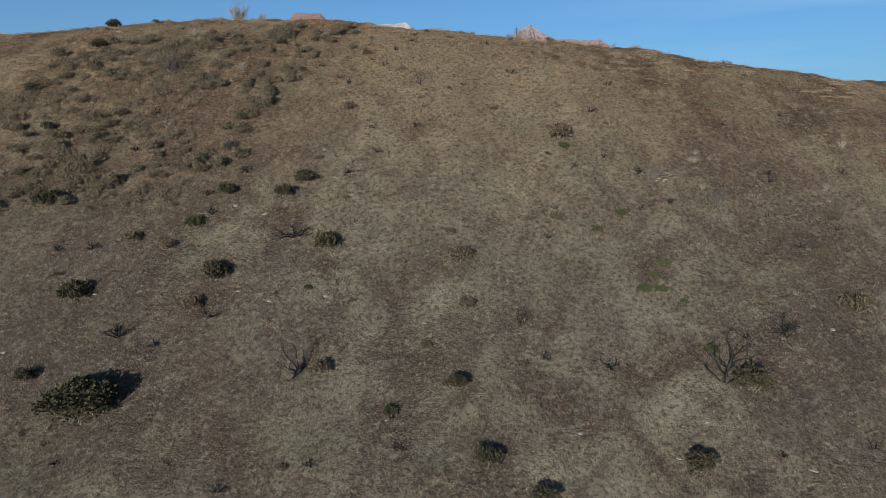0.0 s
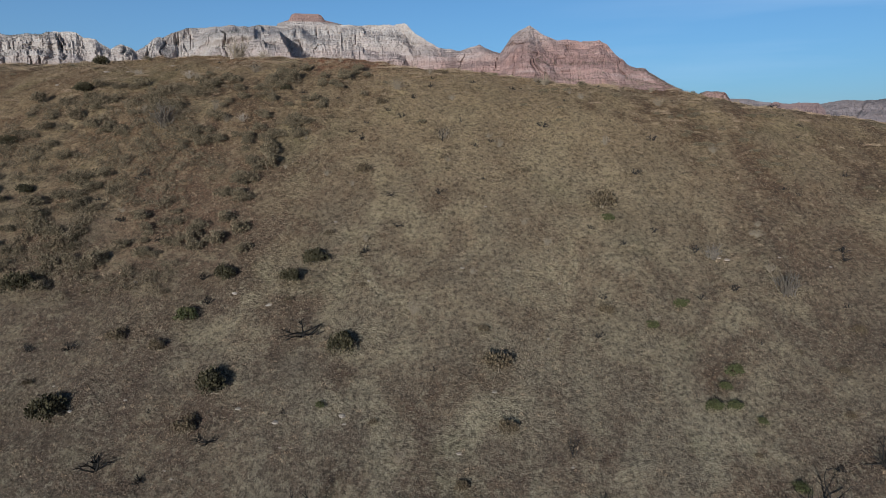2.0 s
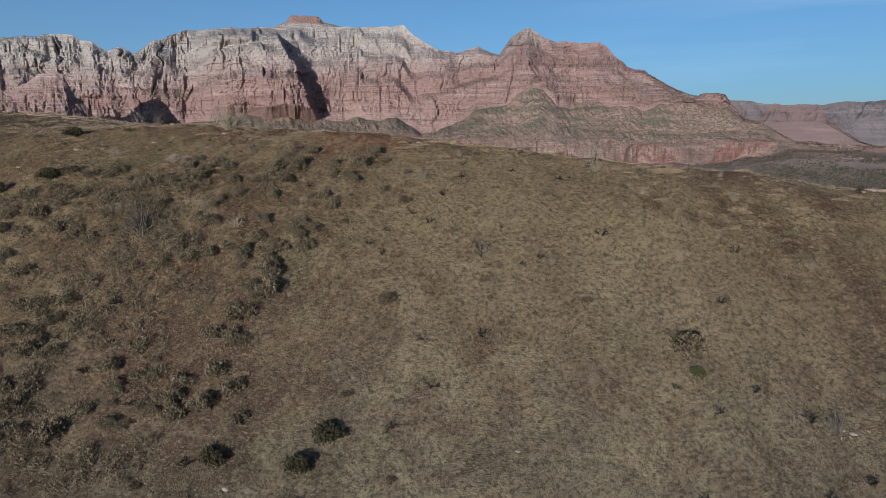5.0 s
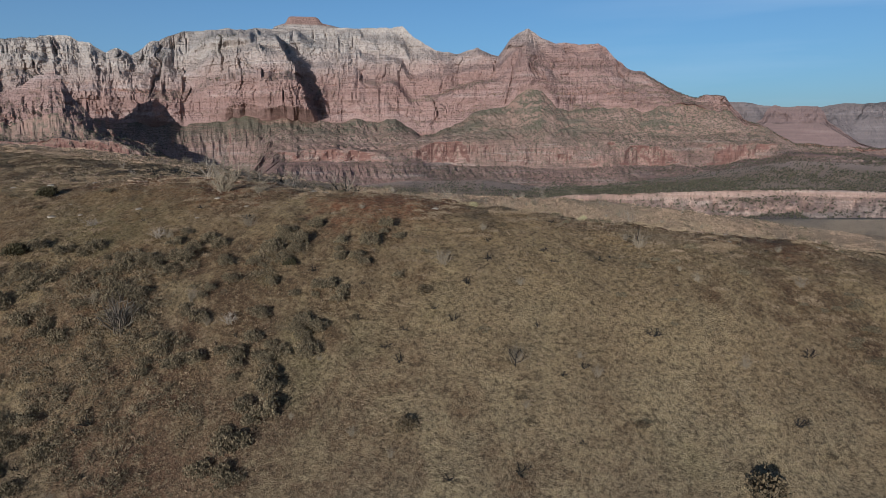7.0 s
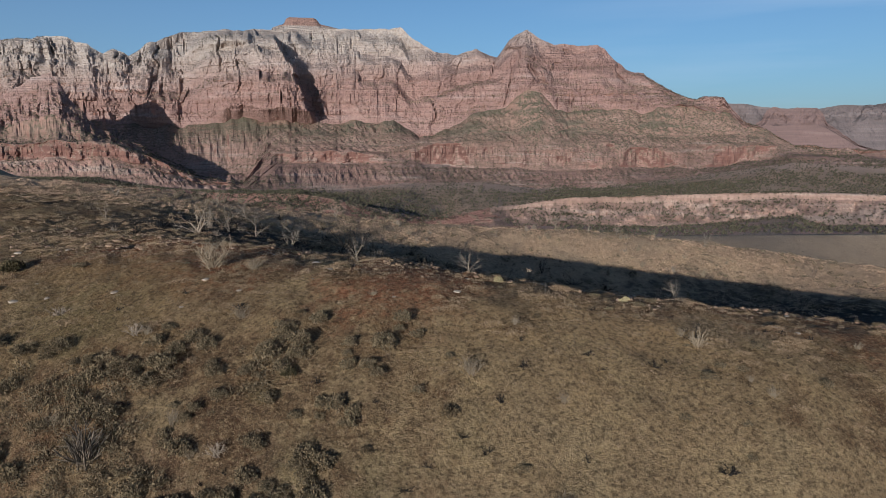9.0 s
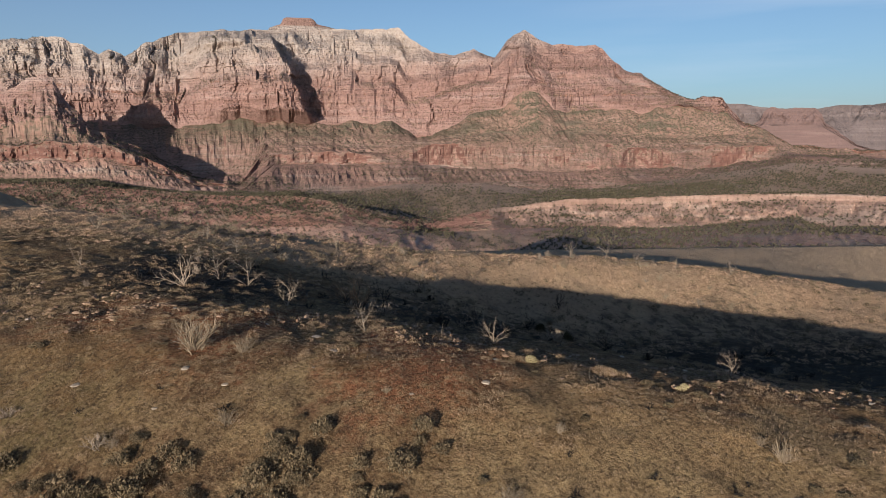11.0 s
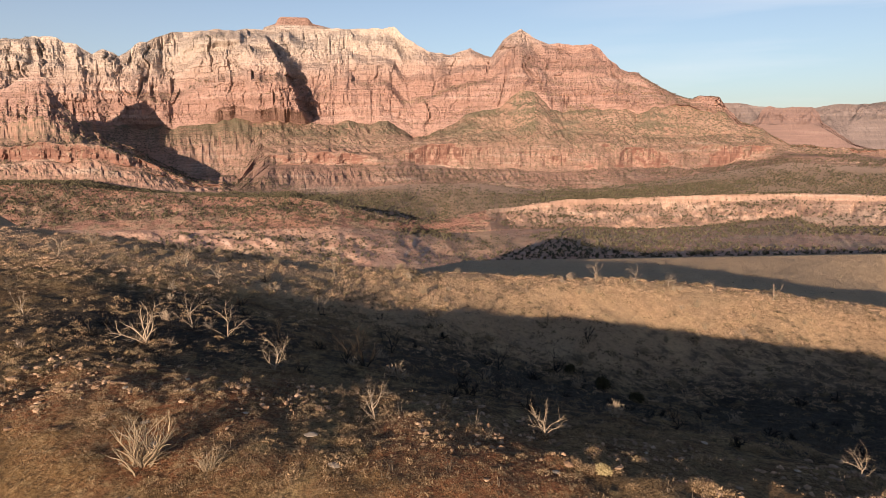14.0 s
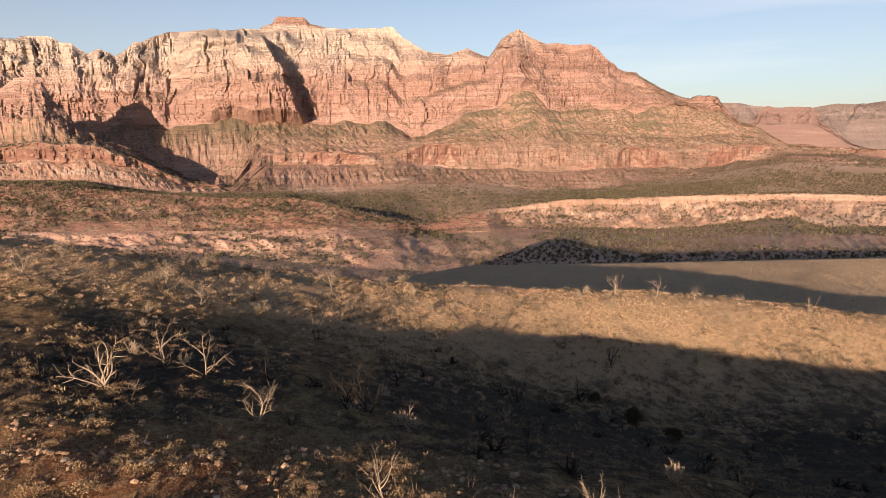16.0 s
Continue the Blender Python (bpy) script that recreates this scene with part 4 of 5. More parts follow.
BARE = [make_twigs("dead_shrub", 60 + k, TWIG, "leafless pale brown shrub fanning out of dry grass", 30, 0.72, 0.02, "leafless shrubs on the hill", forks=3) for k in range(4)]
GREY = [make_twigs("dead_shrub", 70 + k, SILVER, "leafless silver-grey shrub on the burnt slope", 15, 1.0, 0.034, "leafless shrubs on the hill", forks=5) for k in range(3)]
SNAG = [make_snag("dead_tree", 80 + k, SILVER, "bleached dead tree with bare crooked limbs", 6 + k % 3, 0.12, 0.6, 0.021, "bleached dead trees in the gully", forks=5) for k in range(5)]
BLACK = [make_snag("dead_tree", 90 + k, CHAR, "charred dead tree with bare crooked limbs", 6 + k % 2, 0.25, 0.6, 0.03, "charred dead trees on the hill", forks=7) for k in range(4)]
THIN = make_snag("dead_tree", 110, CHAR, "thin charred dead tree beside a green shrub", 7, 0.2, 0.6, 0.022)
BIG = make_bush("oak_bush", 101, LEAF, "large round dark green scrub oak on the slope", 4600, 0.075, 1.1, "shrub")

plant(BIG, -33.4, 58.6, 3.5, 3.5)
plant(THIN, 27.4, 62.4, 5.2)
for x, y, r in ((3.9, 54.9, 1.23), (22.5, 55.6, 1.4), (30.2, 62.7, 1.77), (-4.9, 58.9, 0.68), (8.4, 52.1, 1.18), (1.2, 61.2, 1.08), (-40.5, 62.7, 1.0), (-40.2, 71.8, 1.68), (-25.4, 73.6, 1.58), (-13.5, 76.6, 1.44), (-19.8, 84.1, 1.13), (-17.5, 86.6, 1.31), (-27.5, 85.3, 1.22), (-50.3, 85.2, 1.58), (-59.5, 120.0, 1.35), (-65.4, 109.6, 1.08), (-57.4, 99.8, 1.0), (-63.4, 134.0, 1.3), (-26.5, 114.1, 0.74), (9.9, 194.5, 1.5), (6.0, 201.0, 1.1), (14.0, 188.0, 1.2)):
    plant(DARK[int(abs(x * 7)) % 3], x, y - 0.45 * r, r)
for x, y, r in ((16.2, 90.8, 0.83), (21.6, 81.2, 0.89), (18.2, 78.9, 0.74), (24.9, 75.1, 0.97), (23.7, 73.6, 0.7), (21.9, 71.7, 0.93), (23.9, 71.9, 0.81), (-30.0, 81.0, 1.17), (26.1, 70.7, 0.55), (-14.6, 71.2, 0.49), (27.2, 65.6, 0.8)):
    plant(FRESH[int(abs(x * 7)) % 2], x, y - 0.45 * r, r)
for x, y, r in ((-11.8, 62.9, 1.22), (-1.6, 64.9, 0.74), (2.0, 74.4, 1.59), (2.5, 69.2, 1.08), (0.8, 77.8, 0.66), (-13.1, 97.7, 1.13), (15.7, 93.6, 1.87), (13.7, 80.3, 1.02), (-36.5, 78.7, 1.07), (-32.1, 77.6, 0.99), (-26.7, 70.4, 1.22), (44.6, 70.9, 1.66), (44.4, 77.3, 0.79), (39.6, 79.3, 0.88), (34.5, 71.3, 0.55), (47.9, 82.3, 1.26), (50.4, 80.3, 0.96), (-12.1, 110.2, 0.9), (36.1, 75.3, 0.52), (-48.2, 90.5, 1.37), (-19.0, 107.6, 0.6)):
    plant(BROWN[int(abs(x * 7)) % 3], x, y - 0.45 * r, r)
# burnt shrubs: low and sprawling, or upright
for x, y, r in ((-33.5, 67.0, 1.64), (10.0, 64.2, 0.9), (25.4, 87.5, 1.18), (43.2, 89.2, 1.2), (-45.3, 78.0, 1.0), (-11.4, 54.1, 0.78), (-18.9, 52.4, 0.76), (30.4, 56.2, 0.81), (17.3, 87.6, 0.66), (53.6, 90.7, 0.69), (-9.0, 106.8, 0.9), (10.4, 105.7, 1.1), (3.0, 102.4, 0.7), (1.2, 115.9, 0.8), (-33.3, 122.7, 1.0), (21.3, 98.4, 1.0)):
    plant(BURNT[int(abs(x * 7)) % 3], x, y, r, r * 0.8)
GREYBURNT = mat_plain("scorched_grey_wood", (0.05, 0.04, 0.032), (0.15, 0.118, 0.09))
FAN_DARK = make_twigs("dead_shrub", 120, GREYBURNT, "tall scorched leafless shrub fanning upwards from dry grass", 34, 0.62, 0.03, "leafless shrubs on the hill", forks=4)
plant(FAN_DARK, -42.4, 108.0, 2.7, 3.3)
plant(FAN_DARK, 33.7, 82.8, 2.3, 2.3)
plant(FAN_DARK, 27.2, 86.8, 1.7, 1.6)
FALLEN = make_snag("burnt_shrub", 140, CHAR, "sprawling burnt black branches lying on dry grass", 9, 0.05, 1.5, 0.07, "burnt shrubs on the hill", forks=6, trunk_share=0.12)
plant(FALLEN, -17.4, 77.5, 3.4, 2.4)
plant(FALLEN, 16.5, 63.4, 2.5, 1.6)
plant(FALLEN, -24.4, 68.8, 2.2, 1.3)
FAN_PALE = make_twigs("dead_shrub", 121, TWIG, "tall tan leafless shrub fanning upwards from dry grass", 30, 0.68, 0.016, "leafless shrubs on the hill", forks=4)
plant(FAN_PALE, -38.9, 131.6, 4.0, 3.7)
TUFT = [make_bush("grass_tuft", 130 + k, TUFTY, "round pale yellow grass tuft at the shadow's edge", 900, 0.12, 0.8, "grass", "pale grass tufts on the hilltop") for k in range(2)]
plant(TUFT[0], -5.8, 133.8, 0.7)
plant(TUFT[1], 8.1, 129.3, 0.6)
WIDE = make_snag("dead_tree", 122, SILVER, "wide bleached dead tree with long upswept limbs", 7, 0.1, 0.62, 0.034, "bleached dead trees in the gully", forks=6, trunk_share=0.14)
plant(WIDE, -50.5, 160.8, 5.2, 6.6)
for x, y, r in ((-32.9, 121.5, 1.8), (-34.0, 131.0, 1.7), (-6.3, 79.6, 1.4), (18.3, 103.2, 1.4), (12.6, 118.8, 1.9), (-10.0, 113.8, 1.9), (-2.0, 111.2, 1.0), (16.8, 111.8, 1.1), (32.9, 103.0, 1.4), (-3.2, 103.0, 1.6), (-46.5, 111.1, 1.5), (-35.9, 110.2, 1.5), (28.4, 113.0, 1.4), (-7.2, 66.9, 1.3)):
    plant(BARE[int(abs(x * 7)) % 4], x, y, r * 0.8, r)
for x, y, r in ((-31.4, 107.9, 1.4), (-52.6, 124.0, 1.4), (-42.9, 119.7, 1.5), (56.2, 95.3, 1.3)):
    plant(GREY[int(abs(x * 7)) % 3], x, y, r * 0.9, r * 0.9)
for x, y, h in ((-44.0, 168.5, 4.6), (-49.0, 170.6, 4.6), (-35.4, 156.2, 4.2), (-23.5, 142.0, 3.4), (-8.9, 141.6, 3.4), (17.0, 138.7, 2.6), (20.2, 240.3, 4.3), (29.0, 240.0, 4.3), (37.0, 239.4, 3.2), (46.9, 238.5, 3.0), (60.0, 236.0, 4.0), (-38.8, 226.5, 4.0), (2.7, 232.2, 3.4), (-17.8, 205.0, 3.4), (-63.8, 209.6, 4.0), (-54.9, 199.8, 3.6), (-84.7, 218.3, 4.5), (-84.7, 205.5, 3.8), (-69.3, 169.5, 3.4), (-18.2, 216.9, 3.0)):
    plant(SNAG[int(abs(x * 7)) % 5], x, y, h)
for x, y, h in ((-28.8, 165.6, 5.0), (-26.4, 163.9, 5.0), (35.6, 66.7, 3.2), (-14.6, 61.8, 3.6), (8.0, 67.1, 1.9), (-3.3, 102.6, 2.2), (12.1, 214.0, 3.6), (-24.5, 181.7, 3.6), (-7.9, 190.5, 3.4), (3.6, 198.9, 4.0), (-38.0, 172.0, 3.4), (-15.0, 160.0, 3.0), (12.3, 119.2, 2.2)):
    plant(BLACK[int(abs(x * 7)) % 4], x, y, h)


# ---- scattered growth of the same kinds, thicker where the hill is rough ----
def scatter(models, count, xs, ys, sizes, seed, tall=1.0, keep=None):
    """Plants of some models at random over a stretch of the hill."""
    rng = random.Random(seed)
    done = 0
    for _ in range(count * 30):
        x, y = rng.uniform(*xs), rng.uniform(*ys)
        if keep is None or keep(x, y):
            r = rng.uniform(*sizes)
            plant(models[done % len(models)], x, y, r, r * tall * rng.uniform(0.8, 1.2))
            done += 1
            if done == count:
                return


def patchy(scale, least, seed):
    return lambda x, y: float(fbm(np.float64(x / scale), np.float64(y / scale), 3, seed)) > least


scatter(SAGES, 190, (-66, -14), (84, 120), (0.6, 1.3), 3, 1.45, lambda x, y: patchy(4, -0.05, 21)(x, y) and x < -26 + 0.6 * max(0, y - 98))
scatter(SAGES, 50, (-62, -10), (98, 120), (0.5, 1.1), 33, 1.4, lambda x, y: patchy(11, -0.1, 23)(x, y) and x < -20 + 0.6 * (y - 98))
scatter(SAGES, 34, (30, 54), (97, 116), (0.5, 1.0), 35, 0.9, patchy(6, 0.0, 24))
scatter(SAGES, 20, (-14, 40), (104, 132), (0.4, 0.8), 4, 1.0, patchy(8, 0.25, 22))
scatter(SAGES, 28, (-80, 40), (128, 150), (0.4, 0.85), 5, 0.8)
scatter(BARE, 44, (-80, 70), (200, 246), (0.9, 1.8), 6, 1.3)
scatter(GREY, 40, (-70, 60), (150, 243), (0.9, 1.9), 7, 1.2)
scatter(BURNT, 40, (-60, 55), (145, 212), (0.9, 1.7), 8, 1.0)
scatter(BLACK, 24, (-60, 55), (150, 215), (1.6, 3.2), 9)
scatter(BARE, 22, (-60, 50), (85, 128), (0.5, 1.0), 10, 1.2)
scatter(BURNT, 64, (-50, 52), (54, 126), (0.45, 1.0), 11, 0.8)
scatter([FALLEN], 16, (-20, 50), (72, 128), (0.8, 1.3), 40, 0.8)
scatter(BROWN, 34, (-60, 60), (52, 125), (0.35, 0.75), 12)
scatter(BARE, 16, (-40, 45), (52, 90), (0.6, 1.2), 15, 1.0)


# ---- dry grass over the whole hill ----
def build_grass(name, count, xs, ys, heights, seed, material, label, least=-0.2, clump=5, width=0.07):
    rng = np.random.default_rng(seed)
    x, y = rng.uniform(*xs, count * 2), rng.uniform(*ys, count * 2)
    lush = fbm(x / 6, y / 6, 4, seed + 70)
    ok = np.flatnonzero((lush > least + rng.uniform(-0.4, 0.4, len(x))) & (np.abs(x) < 0.62 * (y + 40)))[:count]
    x, y, lush = x[ok], y[ok], lush[ok]
    z = hill(x, y)
    n = len(x)
    size = rng.uniform(*heights, n) * (0.8 + 0.4 * np.clip(lush, 0, 1))
    a = rng.uniform(0, 2 * np.pi, (n, clump))
    lean = rng.uniform(0.2, 1.3, (n, clump))
    h = size[:, None] * rng.uniform(0.6, 1.1, (n, clump))
    r = size[:, None] * 0.3
    bx, by = x[:, None] + r * np.cos(a), y[:, None] + r * np.sin(a)
    wx, wy = -np.sin(a) * width * 0.5, np.cos(a) * width * 0.5
    zz = np.repeat(z[:, None] - 0.05, clump, 1)
    tip = np.stack([bx + np.cos(a) * lean * h, by + np.sin(a) * lean * h, zz + h], -1)
    left = np.stack([bx - wx, by - wy, zz], -1)
    right = np.stack([bx + wx, by + wy, zz], -1)
    co = np.stack([left, right, tip], 2).reshape(-1, 3).astype(np.float32)
    me = bpy.data.meshes.new(name)
    tri = len(co) // 3
    me.vertices.add(len(co))
    me.vertices.foreach_set("co", co.ravel())
    me.loops.add(len(co))
    me.loops.foreach_set("vertex_index", np.arange(len(co), dtype=np.int32))
    me.polygons.add(tri)
    me.polygons.foreach_set("loop_start", np.arange(0, len(co), 3, dtype=np.int32))
    me.materials.append(material)
    me.update(calc_edges=True)
    tagged(new(name, me), label, "grass", kind="stuff")


build_grass("dry_grass", 95000, (-75, 75), (44, 150), (0.1, 0.28), 1, STRAW, "short straw-coloured dry grass covering the hillside", -0.35, 6, 0.035)
build_grass("dry_grass", 4000, (-95, 20), (146, 200), (0.12, 0.32), 2, STRAW, "short straw-coloured dry grass in the gully", 0.0, 6, 0.05)
build_grass("dry_grass", 30000, (-110, 110), (196, 262), (0.15, 0.4), 3, PALE, "straw-coloured dry grass on the next ridge", 0.0, 6, 0.07)


def build_puffs(name, count, xs, ys, radii, seed, material, label, least=0.0, pieces=34, scrap=0.32, high=0.7, category="scrub", keep=None):
    """Low rounded mounds of fine growth or litter, made of many small scraps."""
    rng = np.random.default_rng(seed)
    x, y = rng.uniform(*xs, count * 4), rng.uniform(*ys, count * 4)
    ok = np.flatnonzero((fbm(x / 7, y / 7, 4, seed + 90) > least + rng.uniform(-0.3, 0.3, len(x))) & (np.abs(x) < 0.62 * (y + 40)))[:count]
    if keep is not None:
        ok = ok[keep(x[ok], y[ok])]
    x, y = x[ok], y[ok]
    n = len(x)
    r = rng.uniform(*radii, n)[:, None, None]
    base = np.stack([x, y, hill(x, y)], -1)[:, None]
    d = rng.normal(0, 1, (n, pieces, 3))
    d[..., 2] = np.abs(d[..., 2])
    d /= np.linalg.norm(d, axis=2)[..., None]
    squash = rng.uniform(0.7, 1.5, (n, 1, 1)) * np.array([1, 0, 0]) + np.array([0, 1, high])
    mid = base + d * r * squash * rng.uniform(0.5, 1.05, (n, pieces, 1))
    a, b = rng.normal(0, scrap, (2, n, pieces, 3)) * r
    tip = np.stack([d[..., 0] * 0.5, d[..., 1] * 0.5, np.abs(d[..., 2]) + 0.3], -1) * r * scrap * 1.2
    co = np.stack([mid + a * 0.35, mid - a * 0.35, mid + tip * 0.9 + b * 1.1], 2).reshape(-1, 3).astype(np.float32)
    me = bpy.data.meshes.new(name)
    me.vertices.add(len(co))
    me.vertices.foreach_set("co", co.ravel())
    me.loops.add(len(co))
    me.loops.foreach_set("vertex_index", np.arange(len(co), dtype=np.int32))
    me.polygons.add(len(co) // 3)
    me.polygons.foreach_set("loop_start", np.arange(0, len(co), 3, dtype=np.int32))
    me.materials.append(material)
    me.update(calc_edges=True)
    tagged(new(name, me), label, category, kind="stuff")


build_puffs("low_scrub", 1400, (-72, -12), (83, 117), (0.4, 0.95), 5, THICKET, "low grey-brown scrub thickly covering the slope", -0.25, 130, 0.13, 1.2, keep=lambda x, y: x + 8 * fbm(x / 6, y / 6, 3, 99) < -29 + 0.5 * np.maximum(0, y - 98))
build_puffs("low_scrub", 650, (-90, 65), (122, 160), (0.25, 0.6), 6, DRY, "low grey-brown scrub along the hilltop", 0.0, 120, 0.09)
build_puffs("bunch_grass", 240, (-85, 66), (108, 152), (0.6, 1.3), 18, STRAW, "wide mats of pale dry grass on the hilltop", 0.2, 520, 0.05, 0.28, "grass")
build_puffs("bunch_grass", 800, (-85, 70), (104, 165), (0.22, 0.6), 8, STRAW, "rounded clumps of dry bunch grass along the hilltop", 0.05, 140, 0.085, 0.5, "grass")
build_puffs("bunch_grass", 2200, (-60, 60), (50, 110), (0.12, 0.32), 9, STRAW, "small clumps of dry bunch grass on the slope", 0.0, 26, 0.26, 0.6, "grass")
build_puffs("low_scrub", 900, (-80, 70), (150, 245), (0.3, 0.7), 7, DRY, "low grey-brown scrub in the gully and on the next ridge", 0.0, 50, 0.18)


build_puffs("bunch_grass", 2600, (-115, 100), (186, 252), (0.25, 0.65), 31, PALE, "pale clumps of dry bunch grass on the next ridge", -0.1, 60, 0.13, 0.6, "grass")
build_puffs("bunch_grass", 1100, (-115, -22), (140, 200), (0.25, 0.7), 32, STRAW, "pale clumps of dry bunch grass above the gully", 0.0, 120, 0.09, 0.5, "grass")
build_puffs("low_scrub", 1500, (-60, 75), (146, 214), (0.2, 0.5), 44, GREYBURNT, "scorched grey stubble over the burnt gully", -0.2, 36, 0.2)
build_puffs("low_scrub", 1300, (-100, 100), (198, 256), (0.3, 0.85), 27, THICKET, "dark low scrub dotted over the next ridge", -0.1, 44, 0.2)
build_grass("dead_stalks", 900, (-85, 80), (128, 215), (0.5, 1.3), 28, GREYBURNT, "thin scorched stalks standing in the gully", -0.2, 5, 0.05)
build_grass("dead_stalks", 900, (-95, 95), (198, 250), (0.6, 1.5), 29, GREYBURNT, "thin scorched stalks standing on the next ridge", -0.3, 5, 0.07)
build_grass("dead_stalks", 700, (-60, 60), (55, 130), (0.3, 0.9), 30, GREYBURNT, "thin scorched stalks standing on the slope", -0.2, 4, 0.04)


def build_rubble(count, seed):
    """Rough red-brown stones and clods along the lip of the hilltop."""
    rng = np.random.default_rng(seed)
    bm = bmesh.new()
    bmesh.ops.create_icosphere(bm, subdivisions=1, radius=0.5)
    bm.verts.ensure_lookup_table()
    unit = np.array([v.co[:] for v in bm.verts])
    tri = np.array([[v.index for v in f.verts] for f in bm.faces])
    bm.free()
    x = rng.uniform(-75, 62, count)
    y = 141 - 0.10 * x * (x > 0) + 0.12 * np.minimum(x, 0) * -1 + rng.normal(0, 5.0, count)
    keep = fbm(x / 6, y / 6, 3, 97) > -0.2
    x, y = x[keep], y[keep]
    n = len(x)
    size = rng.uniform(0.2, 0.75, n) ** 1.3
    form = rng.uniform(0.7, 1.3, (n, 1, 3)) * np.array([1, 1, 0.65]) * (1 + 0.22 * rng.normal(0, 1, (n, len(unit), 1)))
    co = (unit[None] * form * size[:, None, None] + np.stack([x, y, hill(x, y) + 0.08 * size], -1)[:, None]).reshape(-1, 3)
    faces = (tri[None] + (np.arange(n) * len(unit))[:, None, None]).reshape(-1, 3)
    me = bpy.data.meshes.new("rubble")
    me.from_pydata(co.tolist(), [], faces.tolist())
    me.materials.append(RUBBLE)
    tagged(new("rubble", me), "rough red-brown stones strewn along the hilltop's lip", "stones", kind="stuff")


build_rubble(2000, 17)


def make_stone(seed):
    """A pale, angular weathered stone about one metre across."""
    rng = random.Random(seed)
    bm = bmesh.new()
    bmesh.ops.create_icosphere(bm, subdivisions=2, radius=0.5)
    for v in bm.verts:
        v.co *= 1 + 0.35 * noise.noise(v.co * 2.2 + Vector((seed, 0, 0)))
        v.co.z *= 0.6
        v.co.x *= 1.25
    me = bpy.data.meshes.new("stone")
    bm.to_mesh(me)
    bm.free()
    me.materials.append(STONE)
    return tagged(new("stone", me), "small pale weathered stone lying in dry grass", "stone", "pale stones on the hill")


STONES = [make_stone(k) for k in range(4)]
scatter(STONES, 46, (-45, 45), (50, 96), (0.25, 0.6), 13, 0.8)
scatter(STONES, 40, (-75, 60), (120, 150), (0.3, 0.8), 14, 0.8)


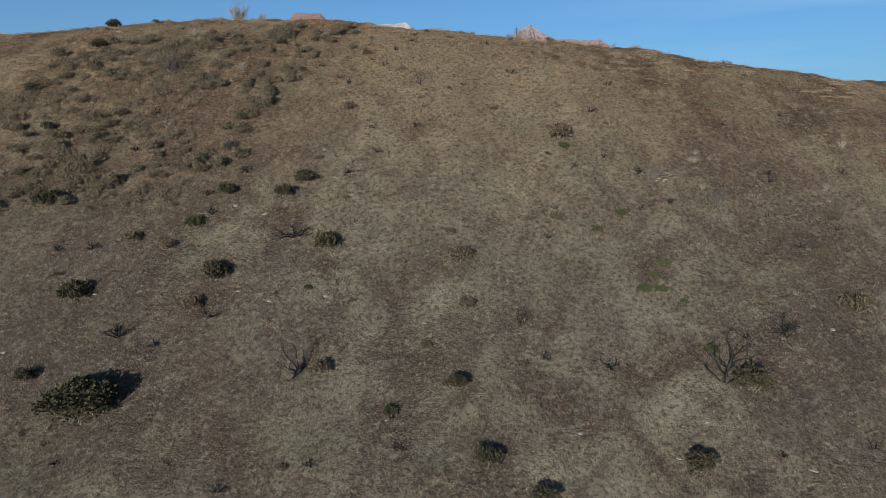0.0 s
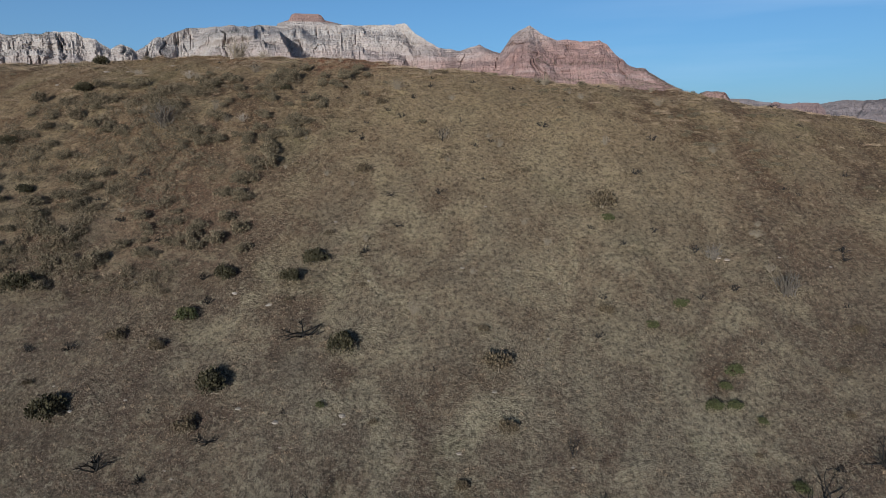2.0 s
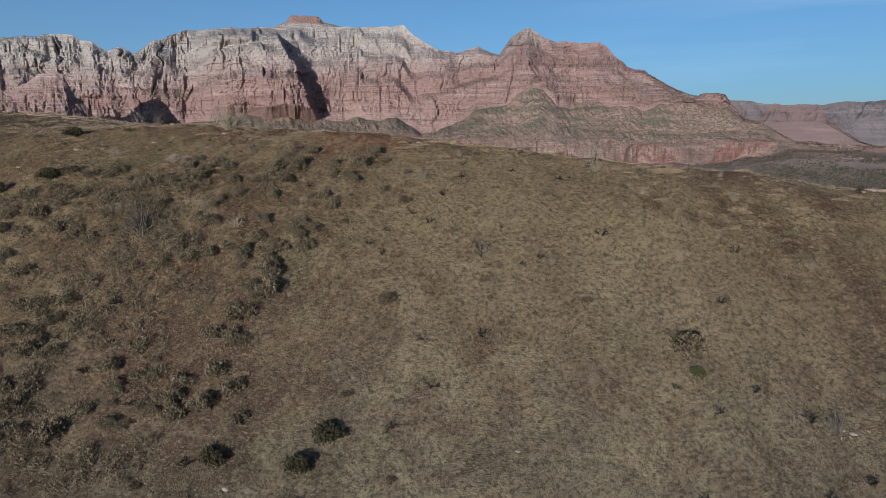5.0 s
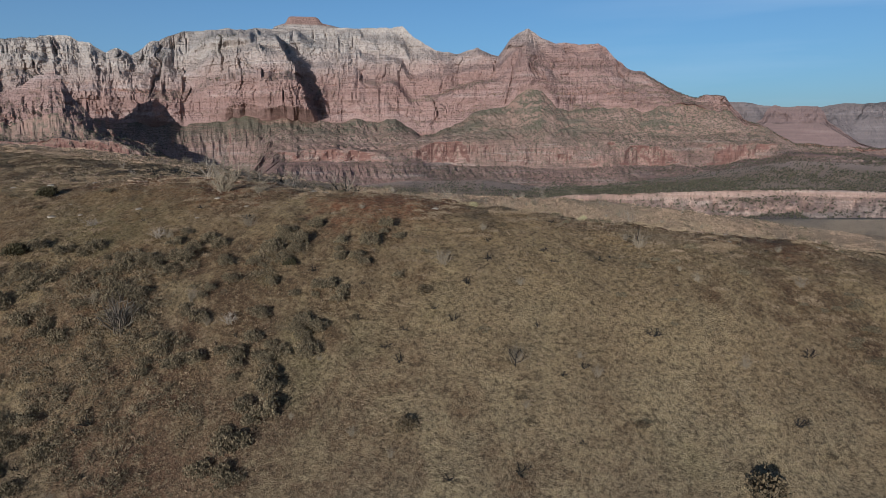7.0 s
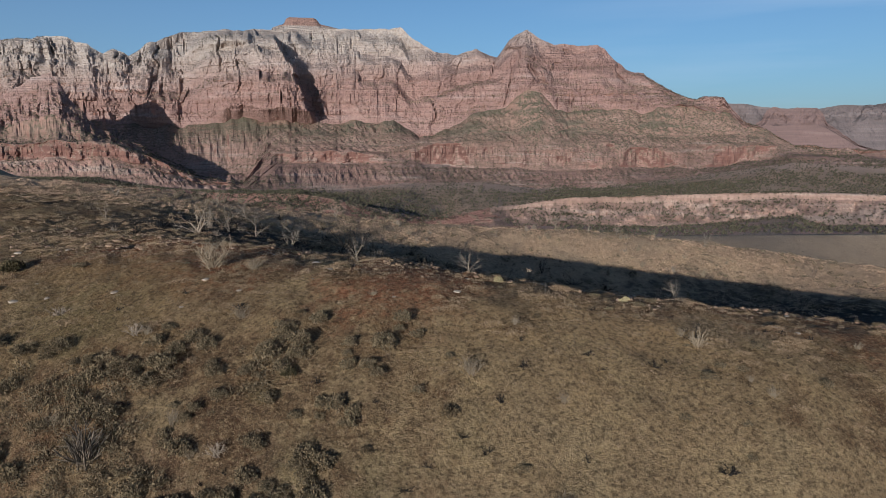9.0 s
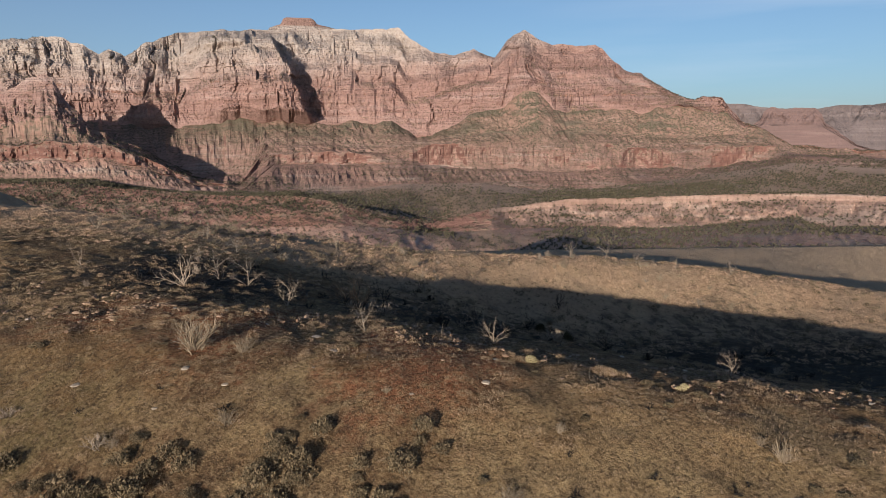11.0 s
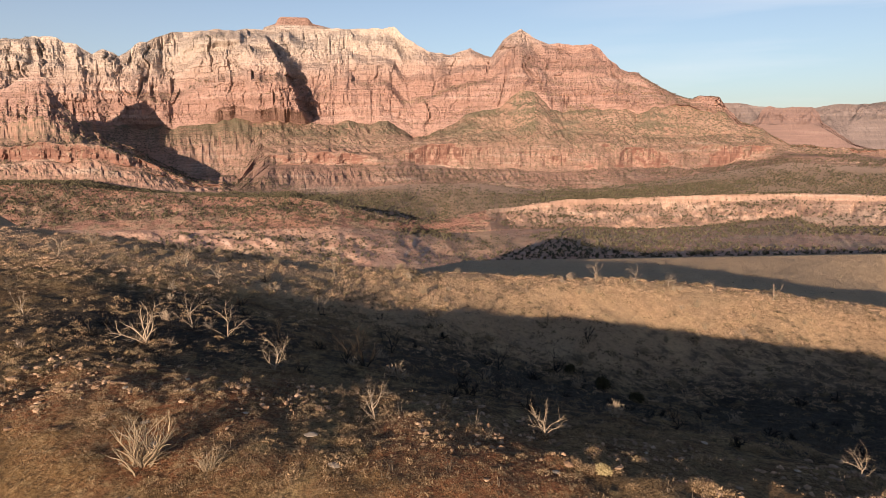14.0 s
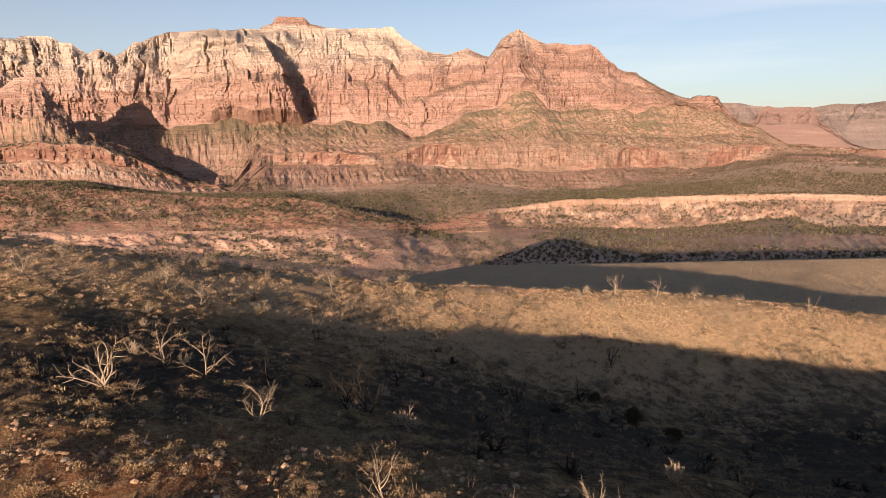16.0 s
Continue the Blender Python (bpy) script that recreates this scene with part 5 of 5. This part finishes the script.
# ---- woods and scrub of the low country ----
def build_woods(name, count, seed, first, last, size, label, turn=(-0.72, 0.74), scale=60.0, least=0.0, steep=9.0, pieces=8):
    """Small rough evergreen clumps over a stretch of the ground sheet between two distances."""
    rng = np.random.default_rng(seed)
    cols = np.flatnonzero((GS > turn[0]) & (GS < turn[1]))
    rows = np.flatnonzero((GY[:, 400] > 335) & (np.arange(len(GY)) < len(GY) - 90))
    r, c = rng.choice(rows[:-1], count * 12), rng.choice(cols[:-1], count * 12)
    x, y, z = GX[r, c], GY[r, c], GZ[r, c]
    dx, dy, dz = GX[r + 1, c] - x, GY[r + 1, c] - y, GZ[r + 1, c] - z
    area = np.abs(dy) * (y + 150)
    ok = (y > first) & (y < last) & (np.abs(dz) < steep * np.abs(dy) + 0.01) & (fbm(x / scale, y / scale, 3, seed) > least) & (rng.uniform(0, 1, len(x)) < area / np.percentile(area, 92))
    ok = np.flatnonzero(ok)[:count]
    r, c = r[ok], c[ok]
    f, g = rng.uniform(0, 1, (2, len(ok)))
    corner = lambda G: (G[r, c] * (1 - f) + G[r + 1, c] * f) * (1 - g) + (G[r, c + 1] * (1 - f) + G[r + 1, c + 1] * f) * g
    p = np.stack([corner(GX), corner(GY), corner(GZ)], -1)
    n, k = len(p), pieces
    h = rng.uniform(*size, n)[:, None, None]
    d = rng.normal(0, 1, (n, k, 3))
    d /= np.linalg.norm(d, axis=2)[..., None]
    mid = p[:, None] + d * h * np.array([0.32, 0.32, 0.36]) + np.array([0, 0, 0.36]) * h
    a, b = rng.normal(0, 0.27, (2, n, k, 3))
    co = np.stack([mid + a * h, mid + b * h, mid - (a + b) * h * 0.6], 2).reshape(-1, 3).astype(np.float32)
    me = bpy.data.meshes.new(name)
    me.vertices.add(len(co))
    me.vertices.foreach_set("co", co.ravel())
    me.loops.add(len(co))
    me.loops.foreach_set("vertex_index", np.arange(len(co), dtype=np.int32))
    me.polygons.add(len(co) // 3)
    me.polygons.foreach_set("loop_start", np.arange(0, len(co), 3, dtype=np.int32))
    me.materials.append(JUNIPER)
    me.update(calc_edges=True)
    tagged(new(name, me), label, "woods", kind="stuff")


build_woods("juniper_woods", 14000, 1, 1150, 3200, (4.0, 8.0), "dark juniper woods on the valley floor and benches", scale=260.0, least=-0.1, steep=0.5, pieces=7)
build_woods("scrub", 9000, 2, 900, 2600, (1.8, 3.6), "scattered dark scrub on the red benches", scale=120.0, least=-0.7, steep=0.25, pieces=5)
# scrub added to darken the flats lying in the hill's shadow
build_woods("scrub", 9000, 5, 700, 1250, (1.4, 3.2), "dark scrub added over the flats below the hill to deepen their shade", turn=(-0.5, 0.74), scale=70.0, least=-0.5, steep=2.0, pieces=6)
build_woods("scrub", 20000, 4, 1800, 2750, (4.0, 7.5), "dense dark scrub dotted over the red benches", turn=(-0.72, 0.02), scale=150.0, least=-0.75, steep=2.0, pieces=6)
build_woods("juniper_woods", 9000, 7, 2150, 2850, (4.0, 7.5), "dark juniper woods on the flat below the red ledges", turn=(-0.25, 0.5), scale=300.0, least=-0.6, steep=1.0, pieces=6)
build_woods("scrub", 7000, 6, 2250, 2800, (4.0, 7.5), "dense dark juniper on the shelf above the pale scarp", turn=(0.1, 0.74), scale=150.0, least=-0.4, steep=2.0, pieces=6)
build_woods("scrub", 6000, 9, 1250, 1950, (2.2, 4.6), "scattered dark scrub over the pink wash below the benches", turn=(-0.25, 0.1), scale=80.0, least=-0.6, steep=1.0, pieces=5)
build_woods("scrub", 2200, 8, 340, 470, (0.5, 1.3), "low dark tufts on the grassy terrace behind the ridge", turn=(-0.1, 0.74), scale=30.0, least=0.1, steep=2.0, pieces=6)
build_woods("scrub", 24000, 3, 2900, 4200, (3.5, 7.0), "scattered dark scrub on the scree below the cliffs", scale=200.0, least=-0.25, steep=1.2, pieces=5)

# models that found no place are taken away
for model in DARK + FRESH + BROWN + SAGES + BURNT + BARE + GREY + SNAG + BLACK + STONES:
    if model.name not in USED:
        for piece in (*model.children_recursive, model):
            bpy.data.objects.remove(piece)
